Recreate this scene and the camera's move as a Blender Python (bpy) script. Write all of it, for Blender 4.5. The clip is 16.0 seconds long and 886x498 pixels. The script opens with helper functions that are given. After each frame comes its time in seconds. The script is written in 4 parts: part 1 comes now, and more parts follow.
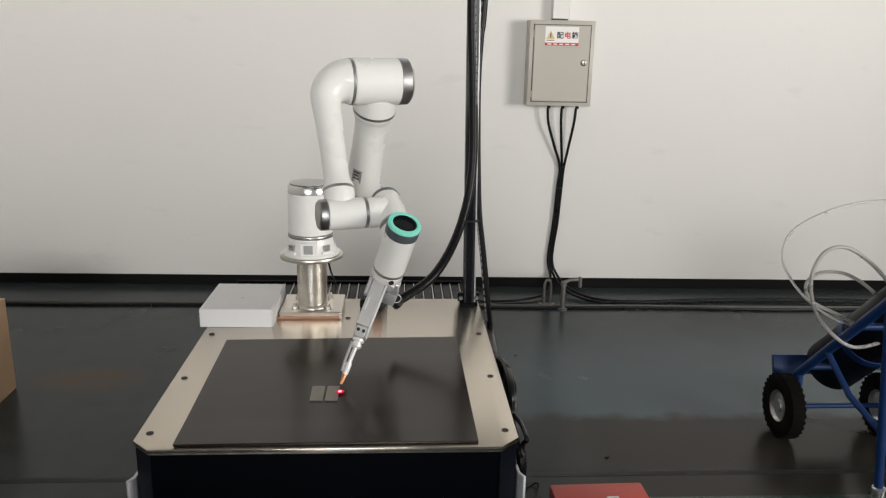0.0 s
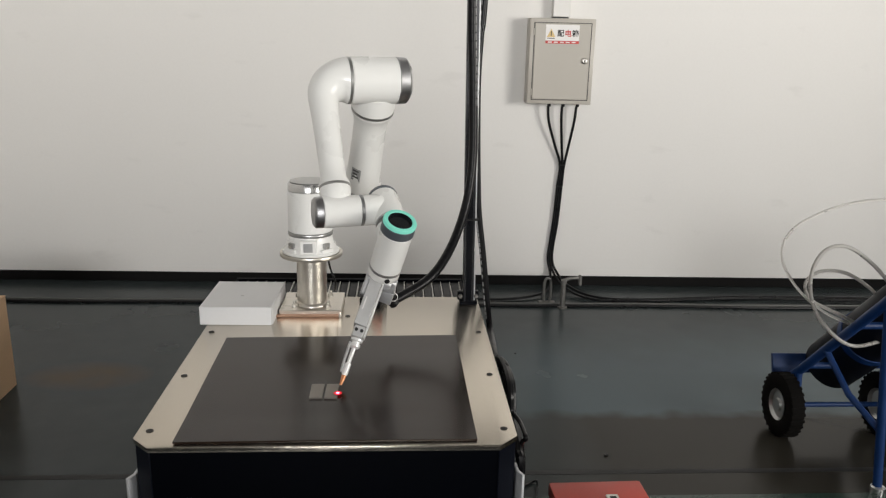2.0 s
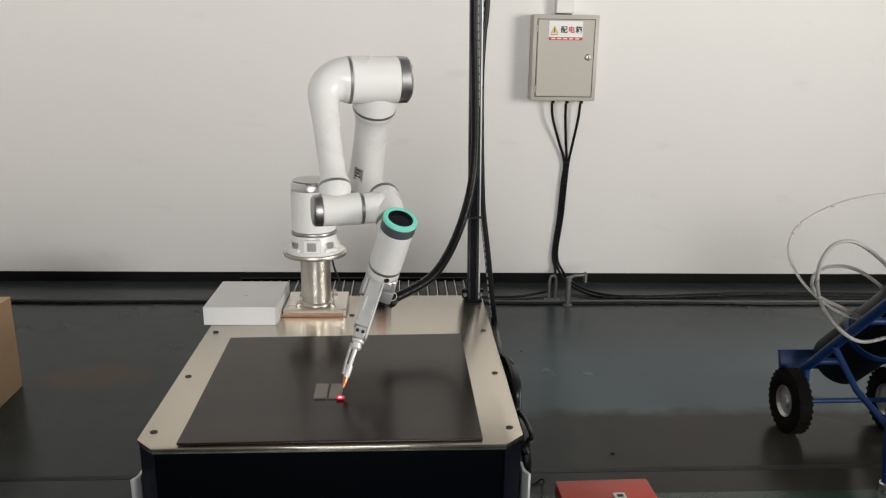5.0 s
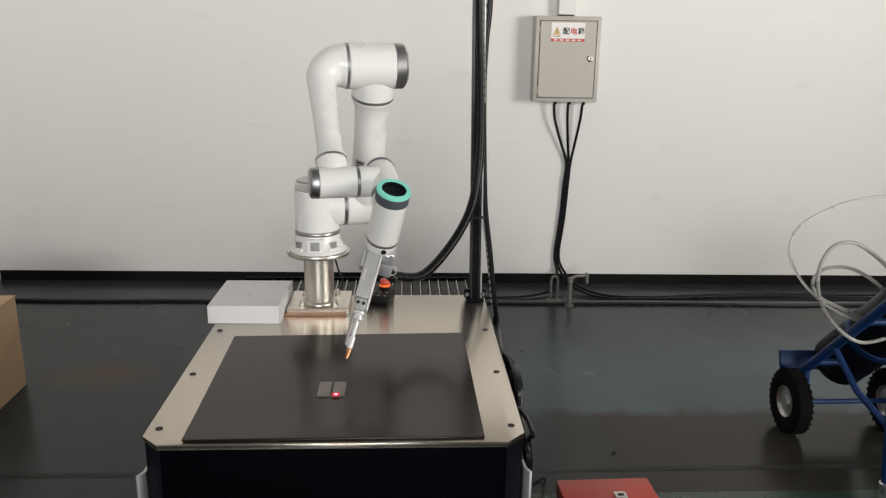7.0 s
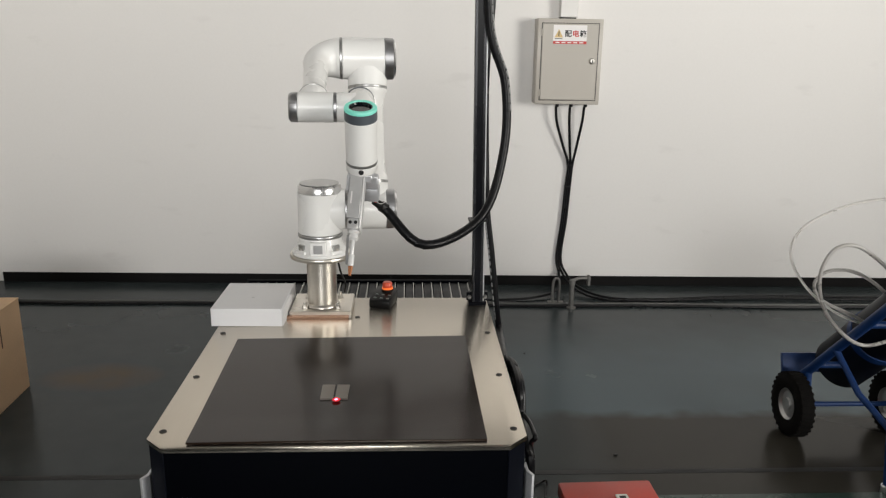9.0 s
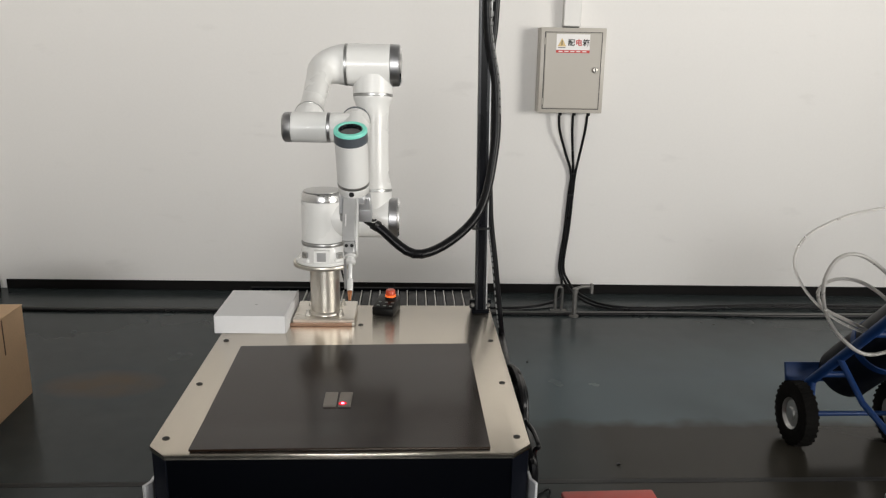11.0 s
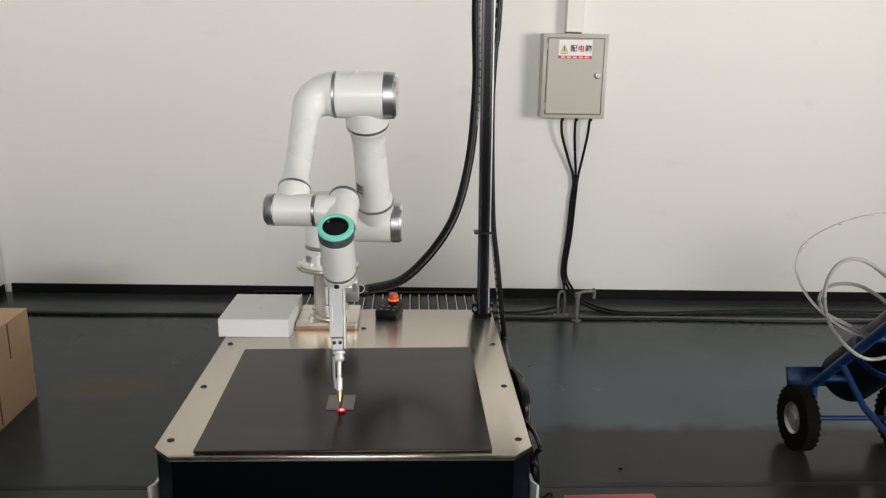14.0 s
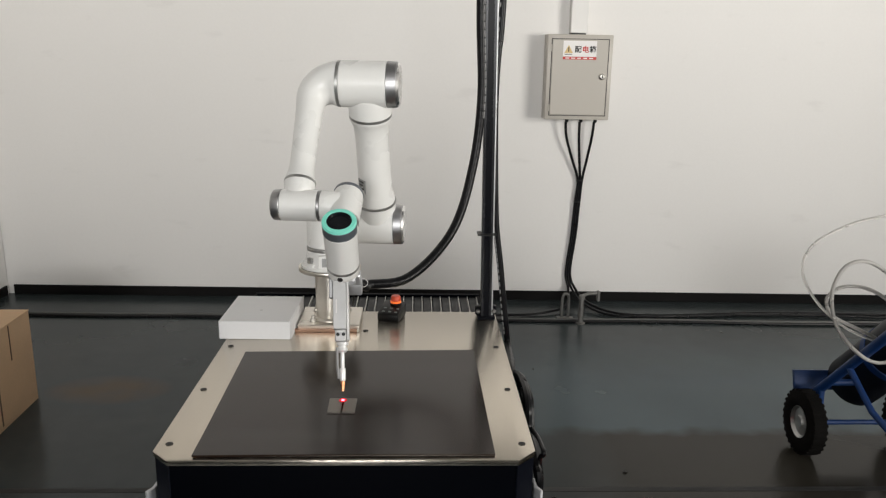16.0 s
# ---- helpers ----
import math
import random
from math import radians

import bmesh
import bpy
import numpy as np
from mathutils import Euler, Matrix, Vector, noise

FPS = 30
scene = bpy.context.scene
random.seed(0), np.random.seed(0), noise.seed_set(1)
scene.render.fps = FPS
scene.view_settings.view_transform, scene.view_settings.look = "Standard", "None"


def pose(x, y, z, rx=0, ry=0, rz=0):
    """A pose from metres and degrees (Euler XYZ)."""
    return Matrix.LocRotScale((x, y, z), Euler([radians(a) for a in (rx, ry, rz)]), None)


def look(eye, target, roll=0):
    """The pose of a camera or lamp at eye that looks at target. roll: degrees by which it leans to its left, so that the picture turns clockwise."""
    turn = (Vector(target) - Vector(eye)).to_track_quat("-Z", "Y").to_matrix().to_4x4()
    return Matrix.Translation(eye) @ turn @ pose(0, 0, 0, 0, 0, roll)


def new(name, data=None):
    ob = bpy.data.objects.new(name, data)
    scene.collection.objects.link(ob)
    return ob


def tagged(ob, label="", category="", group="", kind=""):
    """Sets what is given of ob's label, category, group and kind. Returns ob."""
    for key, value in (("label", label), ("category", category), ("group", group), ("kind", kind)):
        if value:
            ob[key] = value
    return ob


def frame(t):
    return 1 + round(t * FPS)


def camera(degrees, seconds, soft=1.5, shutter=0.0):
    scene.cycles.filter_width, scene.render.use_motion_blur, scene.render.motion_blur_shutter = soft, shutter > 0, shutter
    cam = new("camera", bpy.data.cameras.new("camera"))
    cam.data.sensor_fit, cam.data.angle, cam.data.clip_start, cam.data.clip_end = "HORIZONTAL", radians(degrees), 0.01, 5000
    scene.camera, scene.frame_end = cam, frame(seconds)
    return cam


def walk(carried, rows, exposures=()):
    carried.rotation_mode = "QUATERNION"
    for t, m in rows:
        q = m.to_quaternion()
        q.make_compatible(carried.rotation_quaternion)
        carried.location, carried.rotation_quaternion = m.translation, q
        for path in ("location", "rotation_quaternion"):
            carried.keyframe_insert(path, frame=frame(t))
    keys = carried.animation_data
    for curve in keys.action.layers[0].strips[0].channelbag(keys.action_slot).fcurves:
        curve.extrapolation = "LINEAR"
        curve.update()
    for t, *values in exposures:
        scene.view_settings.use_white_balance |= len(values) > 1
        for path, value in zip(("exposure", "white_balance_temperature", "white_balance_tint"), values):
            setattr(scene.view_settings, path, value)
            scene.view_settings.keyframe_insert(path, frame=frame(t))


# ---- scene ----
cam = camera(59.0, 16.0, 1.25)
PATH = [
    (0, (0.141, -1.465, 1.616), (0.258, 0.462, 1.092), 1.2),
    (0.5, (0.146, -1.467, 1.616), (0.258, 0.459, 1.092), 1.2),
    (1, (0.145, -1.47, 1.62), (0.257, 0.455, 1.091), 1.2),
    (1.5, (0.145, -1.471, 1.621), (0.261, 0.454, 1.092), 1.3),
    (2, (0.143, -1.467, 1.619), (0.259, 0.458, 1.089), 1.3),
    (2.5, (0.144, -1.468, 1.617), (0.259, 0.458, 1.089), 1.2),
    (3, (0.147, -1.463, 1.614), (0.259, 0.463, 1.086), 1.1),
    (3.5, (0.143, -1.461, 1.615), (0.256, 0.464, 1.086), 1.1),
    (4, (0.147, -1.456, 1.615), (0.255, 0.469, 1.083), 0.9),
    (6.5, (0.144, -1.466, 1.62), (0.244, 0.459, 1.084), 0.8),
    (7, (0.143, -1.473, 1.618), (0.242, 0.452, 1.085), 0.9),
    (7.5, (0.138, -1.478, 1.62), (0.241, 0.447, 1.088), 0.9),
    (8, (0.14, -1.484, 1.619), (0.239, 0.441, 1.088), 1.0),
    (8.5, (0.142, -1.481, 1.621), (0.238, 0.445, 1.091), 0.9),
    (9, (0.14, -1.478, 1.625), (0.235, 0.448, 1.095), 0.9),
    (11.5, (0.136, -1.48, 1.622), (0.224, 0.453, 1.117), 1.0),
    (12, (0.134, -1.478, 1.62), (0.223, 0.456, 1.116), 1.0),
    (12.5, (0.137, -1.483, 1.622), (0.222, 0.451, 1.117), 1.1),
    (13, (0.139, -1.49, 1.623), (0.223, 0.444, 1.118), 1.0),
    (13.5, (0.138, -1.496, 1.625), (0.219, 0.44, 1.128), 1.0),
    (14, (0.138, -1.496, 1.625), (0.219, 0.44, 1.128), 1.0),
    (14.5, (0.145, -1.494, 1.622), (0.218, 0.443, 1.129), 0.9),
    (15, (0.146, -1.492, 1.619), (0.219, 0.446, 1.13), 0.9),
    (15.5, (0.137, -1.483, 1.623), (0.214, 0.453, 1.128), 1.1),
    (16, (0.142, -1.473, 1.618), (0.213, 0.464, 1.126), 1.0),
]
walk(cam, [(t, look(e, g, r)) for t, e, g, r in PATH], [(0, 0.0), (16, 0.0)])

# ---- daylight: a bright sky outside the hall's windows ----
world = bpy.data.worlds.new("sky")
scene.world = world
world.use_nodes = True
wn = world.node_tree
sky = wn.nodes.new("ShaderNodeTexSky")
sky.sky_type, sky.sun_disc = "NISHITA", False
sky.sun_elevation, sky.sun_rotation = radians(35), radians(100)
wn.nodes["Background"].inputs["Strength"].default_value = 0.1
wn.links.new(sky.outputs["Color"], wn.nodes["Background"].inputs["Color"])


def window_light(name, m, sx, sy, watts, colour, spread=180):
    d = bpy.data.lights.new(name, "AREA")
    d.shape, d.size, d.size_y, d.energy, d.color = "RECTANGLE", sx, sy, watts, colour
    d.spread = radians(spread)
    ob = new(name, d)
    ob.matrix_world = m
    return ob


# daylight through the glazed bays of the east side and of the south end
window_light("daylight_east", look((5.98, -2.9, 2.1), (2.0, 3.4, 4.8)), 3.0, 2.4, 224, (1.0, 0.965, 0.905), 112)
window_light("daylight_south", look((-0.4, -11.98, 3.2), (-0.3, 0.0, 6.6)), 4.0, 2.2, 256, (1.0, 0.985, 0.96), 78)


# ---- materials ----
def surf(name, colour, rough=0.5, metal=0.0, var=0.08, scale=3.0, fine=120.0, bump=0.0, rvar=0.08, coat_sheen=0.0,
         stretch=(1, 1, 1), emit=None, glow=0.0, spec=0.5):
    m = bpy.data.materials.new(name)
    m.use_nodes = True
    nt = m.node_tree
    p = nt.nodes["Principled BSDF"]
    tc = nt.nodes.new("ShaderNodeTexCoord")
    mp = nt.nodes.new("ShaderNodeMapping")
    mp.inputs["Scale"].default_value = stretch
    nt.links.new(tc.outputs["Object"], mp.inputs["Vector"])
    big, small = nt.nodes.new("ShaderNodeTexNoise"), nt.nodes.new("ShaderNodeTexNoise")
    for n, s, d in ((big, scale, 5), (small, fine, 3)):
        n.inputs["Scale"].default_value, n.inputs["Detail"].default_value = s, d
        nt.links.new(mp.outputs["Vector"], n.inputs["Vector"])
    add = nt.nodes.new("ShaderNodeMath")
    add.operation = "MULTIPLY_ADD"
    nt.links.new(small.outputs["Fac"], add.inputs[0])
    add.inputs[1].default_value = 0.45
    nt.links.new(big.outputs["Fac"], add.inputs[2])
    ramp = nt.nodes.new("ShaderNodeMapRange")
    ramp.inputs["From Min"].default_value, ramp.inputs["From Max"].default_value = 0.36, 1.09
    ramp.inputs["To Min"].default_value, ramp.inputs["To Max"].default_value = 1 - var, 1 + var
    nt.links.new(add.outputs[0], ramp.inputs["Value"])
    mul = nt.nodes.new("ShaderNodeVectorMath")
    mul.operation = "SCALE"
    mul.inputs[0].default_value = colour
    nt.links.new(ramp.outputs["Result"], mul.inputs["Scale"])
    nt.links.new(mul.outputs["Vector"], p.inputs["Base Color"])
    rr = nt.nodes.new("ShaderNodeMapRange")
    rr.inputs["From Min"].default_value, rr.inputs["From Max"].default_value = 0.3, 0.7
    rr.inputs["To Min"].default_value, rr.inputs["To Max"].default_value = max(0.02, rough - rvar), min(1, rough + rvar)
    nt.links.new(big.outputs["Fac"], rr.inputs["Value"])
    nt.links.new(rr.outputs["Result"], p.inputs["Roughness"])
    p.inputs["Metallic"].default_value = metal
    p.inputs["Coat Weight"].default_value = coat_sheen
    p.inputs["Specular IOR Level"].default_value = spec
    if bump:
        b = nt.nodes.new("ShaderNodeBump")
        b.inputs["Strength"].default_value, b.inputs["Distance"].default_value = bump, 0.002
        nt.links.new(small.outputs["Fac"], b.inputs["Height"])
        nt.links.new(b.outputs["Normal"], p.inputs["Normal"])
    if emit:
        p.inputs["Emission Color"].default_value = (*emit, 1)
        p.inputs["Emission Strength"].default_value = glow
    return m


PLASTER = surf("painted_plaster", (0.78, 0.765, 0.745), 0.75, var=0.03, scale=0.7, fine=60, bump=0.12)
CEIL = surf("ceiling_paint", (0.20, 0.20, 0.20), 0.8, var=0.03)
BASE = surf("black_skirting_paint", (0.008, 0.0075, 0.0075), 0.6, var=0.2, spec=0.1)
STEEL = surf("brushed_steel", (0.66, 0.62, 0.56), 0.33, 1.0, var=0.10, scale=5, fine=240, stretch=(1, 9, 1), bump=0.05)
PLATE = surf("ground_steel_plate", (0.63, 0.575, 0.495), 0.21, 1.0, var=0.09, scale=6, fine=260, stretch=(6, 1, 1), bump=0.015, rvar=0.025)


def brushed(m, amount):
    """Fine grinding marks along x: gloss is drawn out across them."""
    nt = m.node_tree
    along = nt.nodes.new("ShaderNodeCombineXYZ")
    along.inputs["Y"].default_value = 1.0
    p = nt.nodes["Principled BSDF"]
    p.inputs["Anisotropic"].default_value = amount
    nt.links.new(along.outputs["Vector"], p.inputs["Tangent"])


brushed(PLATE, 0.95)
POLISH = surf("polished_steel", (0.70, 0.665, 0.60), 0.38, 1.0, var=0.06, scale=8, rvar=0.05, stretch=(1, 1, 8))
DARKSTEEL = surf("dark_brushed_steel", (0.44, 0.44, 0.45), 0.38, 1.0, var=0.15, scale=14)
RING = surf("grey_joint_ring", (0.46, 0.46, 0.455), 0.36, 0.9, var=0.1, scale=12)
WHITE = surf("white_robot_lacquer", (0.87, 0.87, 0.85), 0.3, var=0.02, scale=6, fine=300, coat_sheen=0.15)
NAVY = surf("dark_navy_powder_coat", (0.0005, 0.0009, 0.0022), 0.5, var=0.3, scale=4, bump=0.1, fine=500, spec=0.03)
NAVY2 = surf("navy_corner_coat", (0.003, 0.004, 0.008), 0.45, var=0.2, scale=4, spec=0.12)
MAT = surf("dark_brown_rubber", (0.0170, 0.0088, 0.0052), 0.2, var=0.35, scale=3, fine=500, bump=0.01, rvar=0.03, spec=0.33)
CARD = surf("brown_cardboard", (0.62, 0.42, 0.255), 0.85, var=0.1, scale=6, fine=90, bump=0.15)
TAPE = surf("dark_tape", (0.10, 0.055, 0.03), 0.6, var=0.3, scale=20)
PAPER = surf("white_carton", (0.80, 0.80, 0.81), 0.65, var=0.03, scale=5)
RUBBER = surf("black_rubber", (0.010, 0.010, 0.010), 0.42, var=0.3, scale=20, bump=0.1, fine=200, spec=0.3)
TYRE = surf("dusty_tyre_rubber", (0.007, 0.0065, 0.006), 0.85, var=0.4, scale=14, bump=0.4, fine=90, spec=0.05)
SLEEVE = surf("black_cable_sleeve", (0.005, 0.005, 0.006), 0.33, var=0.3, scale=30, bump=0.1, fine=300, spec=0.22)
# pale grey that paints the highlight on the wrapped hose and cable
WRAPGLINT = surf("pale_wrap_highlight", (0.30, 0.30, 0.30), 0.45, var=0.4, scale=60)
POLE = surf("black_anodised_profile", (0.0025, 0.003, 0.005), 0.3, 0.0, var=0.2, scale=6, stretch=(1, 1, 0.2), spec=0.12)
BLUE = surf("blue_enamel", (0.0012, 0.027, 0.118), 0.5, var=0.35, scale=9, rvar=0.1)
BOTTLE = surf("dark_cylinder_paint", (0.004, 0.005, 0.009), 0.45, var=0.25, scale=6, spec=0.12)
HOSE = surf("milky_clear_hose", (0.60, 0.58, 0.55), 0.3, var=0.08, scale=10)
HOSE.node_tree.nodes["Principled BSDF"].inputs["Transmission Weight"].default_value = 0.45
HOSEPALE = surf("pale_clear_hose", (0.84, 0.82, 0.79), 0.3, var=0.08, scale=10)
HOSEPALE.node_tree.nodes["Principled BSDF"].inputs["Transmission Weight"].default_value = 0.75
HOSEPALE.node_tree.nodes["Principled BSDF"].inputs["IOR"].default_value = 1.12
BEIGE = surf("grey_beige_enamel", (0.46, 0.43, 0.385), 0.42, var=0.03, scale=3, fine=200)
DUCT = surf("white_trunking_plastic", (0.74, 0.73, 0.71), 0.5, var=0.03)
LABEL = surf("white_label", (0.82, 0.80, 0.79), 0.5, var=0.03)
GREYLABEL = surf("grey_printed_label", (0.38, 0.385, 0.38), 0.5, var=0.1, scale=60)
INK = surf("black_ink", (0.015, 0.015, 0.016), 0.6, var=0.1)
REDINK = surf("red_ink", (0.55, 0.04, 0.035), 0.6, var=0.1)
YELLOW = surf("yellow_sign_print", (0.70, 0.52, 0.24), 0.6, var=0.1)
RED = surf("red_toolbox_enamel", (0.55, 0.045, 0.022), 0.38, var=0.12, scale=6)
COPPER = surf("copper_bar", (0.46, 0.285, 0.20), 0.5, 1.0, var=0.2, scale=14)
NOZZLE = surf("hot_copper_nozzle", (0.75, 0.33, 0.17), 0.3, 1.0, var=0.15, scale=40)
CHROME = surf("satin_aluminium", (0.82, 0.82, 0.82), 0.26, 1.0, var=0.05, scale=12)
ALU = surf("grey_aluminium", (0.60, 0.60, 0.60), 0.42, 0.55, var=0.08, scale=20)
ALULIGHT = surf("light_aluminium_bracket", (0.62, 0.63, 0.65), 0.45, 0.6, var=0.05, scale=20)
CAPBAND = surf("slate_grey_band", (0.11, 0.125, 0.145), 0.4, 0.2, var=0.06, scale=14)
LED = surf("green_status_light", (0.22, 0.60, 0.50), 0.4, var=0.04, emit=(0.14, 0.80, 0.60), glow=0.24)
BLACKGLASS = surf("black_glass", (0.006, 0.007, 0.010), 0.12, var=0.1)
BLACKPLASTIC = surf("black_plastic", (0.004, 0.004, 0.004), 0.35, var=0.2, scale=20, spec=0.25)
ESTOP = surf("orange_lamp_lens", (0.85, 0.16, 0.03), 0.35, var=0.1, emit=(1.0, 0.20, 0.04), glow=0.5)
STOPRED = surf("red_orange_lens", (0.62, 0.07, 0.025), 0.35, var=0.1)
BUTTON = surf("grey_button", (0.13, 0.15, 0.14), 0.5, var=0.1)
LASER = surf("red_laser_spot", (0.9, 0.05, 0.08), 0.5, var=0.0, emit=(1.0, 0.05, 0.09), glow=22.0)
LASERHALO = surf("red_laser_scatter", (0.35, 0.01, 0.015), 0.5, var=0.1, emit=(1.0, 0.02, 0.04), glow=0.5)
GRATE = surf("dark_grate_bars", (0.012, 0.013, 0.015), 0.5, 0.2, var=0.3, scale=20, spec=0.3)
GRATEEDGE = surf("worn_grate_edge", (0.58, 0.57, 0.55), 0.5, 0.3, var=0.2, scale=20)
PIPE = surf("grey_floor_conduit", (0.085, 0.084, 0.08), 0.45, 0.3, var=0.2, scale=4)
PIPEMETAL = surf("dull_galvanised_pipe", (0.20, 0.195, 0.185), 0.5, 0.7, var=0.35, scale=30)
SCREW = surf("blackened_screw_steel", (0.05, 0.045, 0.04), 0.5, 0.5, var=0.2, scale=40)
MILLED = surf("bright_milled_aluminium", (0.88, 0.88, 0.87), 0.35, 0.35, var=0.04, scale=20)
RIB = surf("paler_black_anodising", (0.018, 0.019, 0.022), 0.28, 0.3, var=0.4, scale=9, stretch=(1, 1, 0.3))
WORK = surf("steel_test_piece", (0.24, 0.22, 0.20), 0.42, 0.9, var=0.15, scale=40, fine=400)
LATCH = surf("zinc_latch", (0.60, 0.58, 0.54), 0.35, 1.0, var=0.1, scale=40)


def floor_material():
    m = surf("dark_epoxy_floor", (0.038, 0.0465, 0.0485), 0.23, var=0.22, scale=1.5, fine=9, rvar=0.05, spec=0.17)
    nt = m.node_tree
    p = nt.nodes["Principled BSDF"]
    tc = next(n for n in nt.nodes if n.type == "TEX_COORD")
    # a rust-brown dried stain
    mp = nt.nodes.new("ShaderNodeMapping")
    mp.inputs["Location"].default_value = (1.33 * 3.2, -2.08 * 5.5, 0)
    mp.inputs["Scale"].default_value = (3.2, 5.5, 1)
    ln = nt.nodes.new("ShaderNodeVectorMath")
    ln.operation = "LENGTH"
    nz = nt.nodes.new("ShaderNodeTexNoise")
    nz.inputs["Scale"].default_value = 5
    nt.links.new(tc.outputs["Object"], mp.inputs["Vector"])
    nt.links.new(tc.outputs["Object"], nz.inputs["Vector"])
    nt.links.new(mp.outputs["Vector"], ln.inputs[0])
    mr = nt.nodes.new("ShaderNodeMapRange")
    mr.inputs["From Min"].default_value, mr.inputs["From Max"].default_value = 1.0, 0.35
    nt.links.new(ln.outputs["Value"], mr.inputs["Value"])
    k = nt.nodes.new("ShaderNodeMath")
    k.operation = "MULTIPLY"
    nt.links.new(mr.outputs["Result"], k.inputs[0])
    nt.links.new(nz.outputs["Fac"], k.inputs[1])
    mix = nt.nodes.new("ShaderNodeMix")
    mix.data_type = "RGBA"
    mix.inputs["B"].default_value = (0.095, 0.052, 0.014, 1)
    src = p.inputs["Base Color"].links[0].from_socket
    nt.links.new(k.outputs[0], mix.inputs["Factor"])
    nt.links.new(src, mix.inputs["A"])
    nt.links.new(mix.outputs["Result"], p.inputs["Base Color"])
    # a duller, browner tone in front of the strip, growing towards the right
    sx = nt.nodes.new("ShaderNodeSeparateXYZ")
    nt.links.new(tc.outputs["Object"], sx.inputs[0])
    wob = nt.nodes.new("ShaderNodeMath")
    wob.operation = "MULTIPLY_ADD"
    wob.inputs[1].default_value = 0.16
    nt.links.new(nz.outputs["Fac"], wob.inputs[0])
    nt.links.new(sx.outputs["Y"], wob.inputs[2])
    edge = nt.nodes.new("ShaderNodeMapRange")
    edge.inputs["From Min"].default_value, edge.inputs["From Max"].default_value = 1.77, 1.69
    nt.links.new(wob.outputs[0], edge.inputs["Value"])
    side = nt.nodes.new("ShaderNodeMapRange")
    side.inputs["From Min"].default_value, side.inputs["From Max"].default_value = 0.3, 1.0
    nt.links.new(sx.outputs["X"], side.inputs["Value"])
    both = nt.nodes.new("ShaderNodeMath")
    both.operation = "MULTIPLY"
    nt.links.new(edge.outputs["Result"], both.inputs[0])
    nt.links.new(side.outputs["Result"], both.inputs[1])
    # a slate-blue sheen put into the colour, from the duller area to the conduits
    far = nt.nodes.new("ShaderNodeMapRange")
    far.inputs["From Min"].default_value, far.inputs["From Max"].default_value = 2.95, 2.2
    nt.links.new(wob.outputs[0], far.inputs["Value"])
    coat_sheen = nt.nodes.new("ShaderNodeMath")
    coat_sheen.operation = "MULTIPLY"
    nt.links.new(far.outputs["Result"], coat_sheen.inputs[0])
    nt.links.new(side.outputs["Result"], coat_sheen.inputs[1])
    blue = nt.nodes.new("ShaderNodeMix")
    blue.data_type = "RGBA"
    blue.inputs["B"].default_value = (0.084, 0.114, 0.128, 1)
    nt.links.new(coat_sheen.outputs[0], blue.inputs["Factor"])
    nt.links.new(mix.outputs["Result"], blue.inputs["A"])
    front_tone = nt.nodes.new("ShaderNodeMix")
    front_tone.data_type = "RGBA"
    front_tone.inputs["B"].default_value = (0.030, 0.0275, 0.022, 1)
    nt.links.new(both.outputs[0], front_tone.inputs["Factor"])
    nt.links.new(blue.outputs["Result"], front_tone.inputs["A"])
    nt.links.new(front_tone.outputs["Result"], p.inputs["Base Color"])
    return m


FLOOR = floor_material()


def scuffed(m, amount):
    """Sparse faint scuffs and rubbed streaks over a painted wall."""
    nt = m.node_tree
    p = nt.nodes["Principled BSDF"]
    tc = next(n for n in nt.nodes if n.type == "TEX_COORD")
    mp = nt.nodes.new("ShaderNodeMapping")
    mp.inputs["Scale"].default_value = (1.0, 1.0, 3.0)
    nz = nt.nodes.new("ShaderNodeTexNoise")
    nz.inputs["Scale"].default_value, nz.inputs["Detail"].default_value = 3.1, 7
    nt.links.new(tc.outputs["Object"], mp.inputs["Vector"])
    nt.links.new(mp.outputs["Vector"], nz.inputs["Vector"])
    mr = nt.nodes.new("ShaderNodeMapRange")
    mr.inputs["From Min"].default_value, mr.inputs["From Max"].default_value = 0.63, 0.74
    mr.inputs["To Max"].default_value = amount
    nt.links.new(nz.outputs["Fac"], mr.inputs["Value"])
    mix = nt.nodes.new("ShaderNodeMix")
    mix.data_type = "RGBA"
    mix.inputs["B"].default_value = (0.42, 0.40, 0.38, 1)
    nt.links.new(mr.outputs["Result"], mix.inputs["Factor"])
    nt.links.new(p.inputs["Base Color"].links[0].from_socket, mix.inputs["A"])
    nt.links.new(mix.outputs["Result"], p.inputs["Base Color"])


scuffed(PLASTER, 0.12)
JOINT = surf("floor_joint_filler", (0.006, 0.006, 0.006), 0.6, var=0.2)
LANE = surf("green_lane_paint", (0.018, 0.040, 0.030), 0.25, var=0.2)


# ---- mesh helpers ----
def part(name, bm, material, parent=None, label="", at=None):
    bmesh.ops.recalc_face_normals(bm, faces=bm.faces)
    me = bpy.data.meshes.new(name)
    bm.to_mesh(me)
    bm.free()
    me.materials.append(material)
    me.shade_smooth()
    me.set_sharp_from_angle(angle=radians(38))
    ob = new(name, me)
    ob.parent = parent
    if at is not None:
        ob.matrix_basis = at
    if label:
        tagged(ob, label)
    return ob


def thing(name, m, label, category, group="", kind=""):
    ob = new(name)
    ob.empty_display_size = 0.05
    ob.matrix_basis = m
    return tagged(ob, label, category, group, kind)


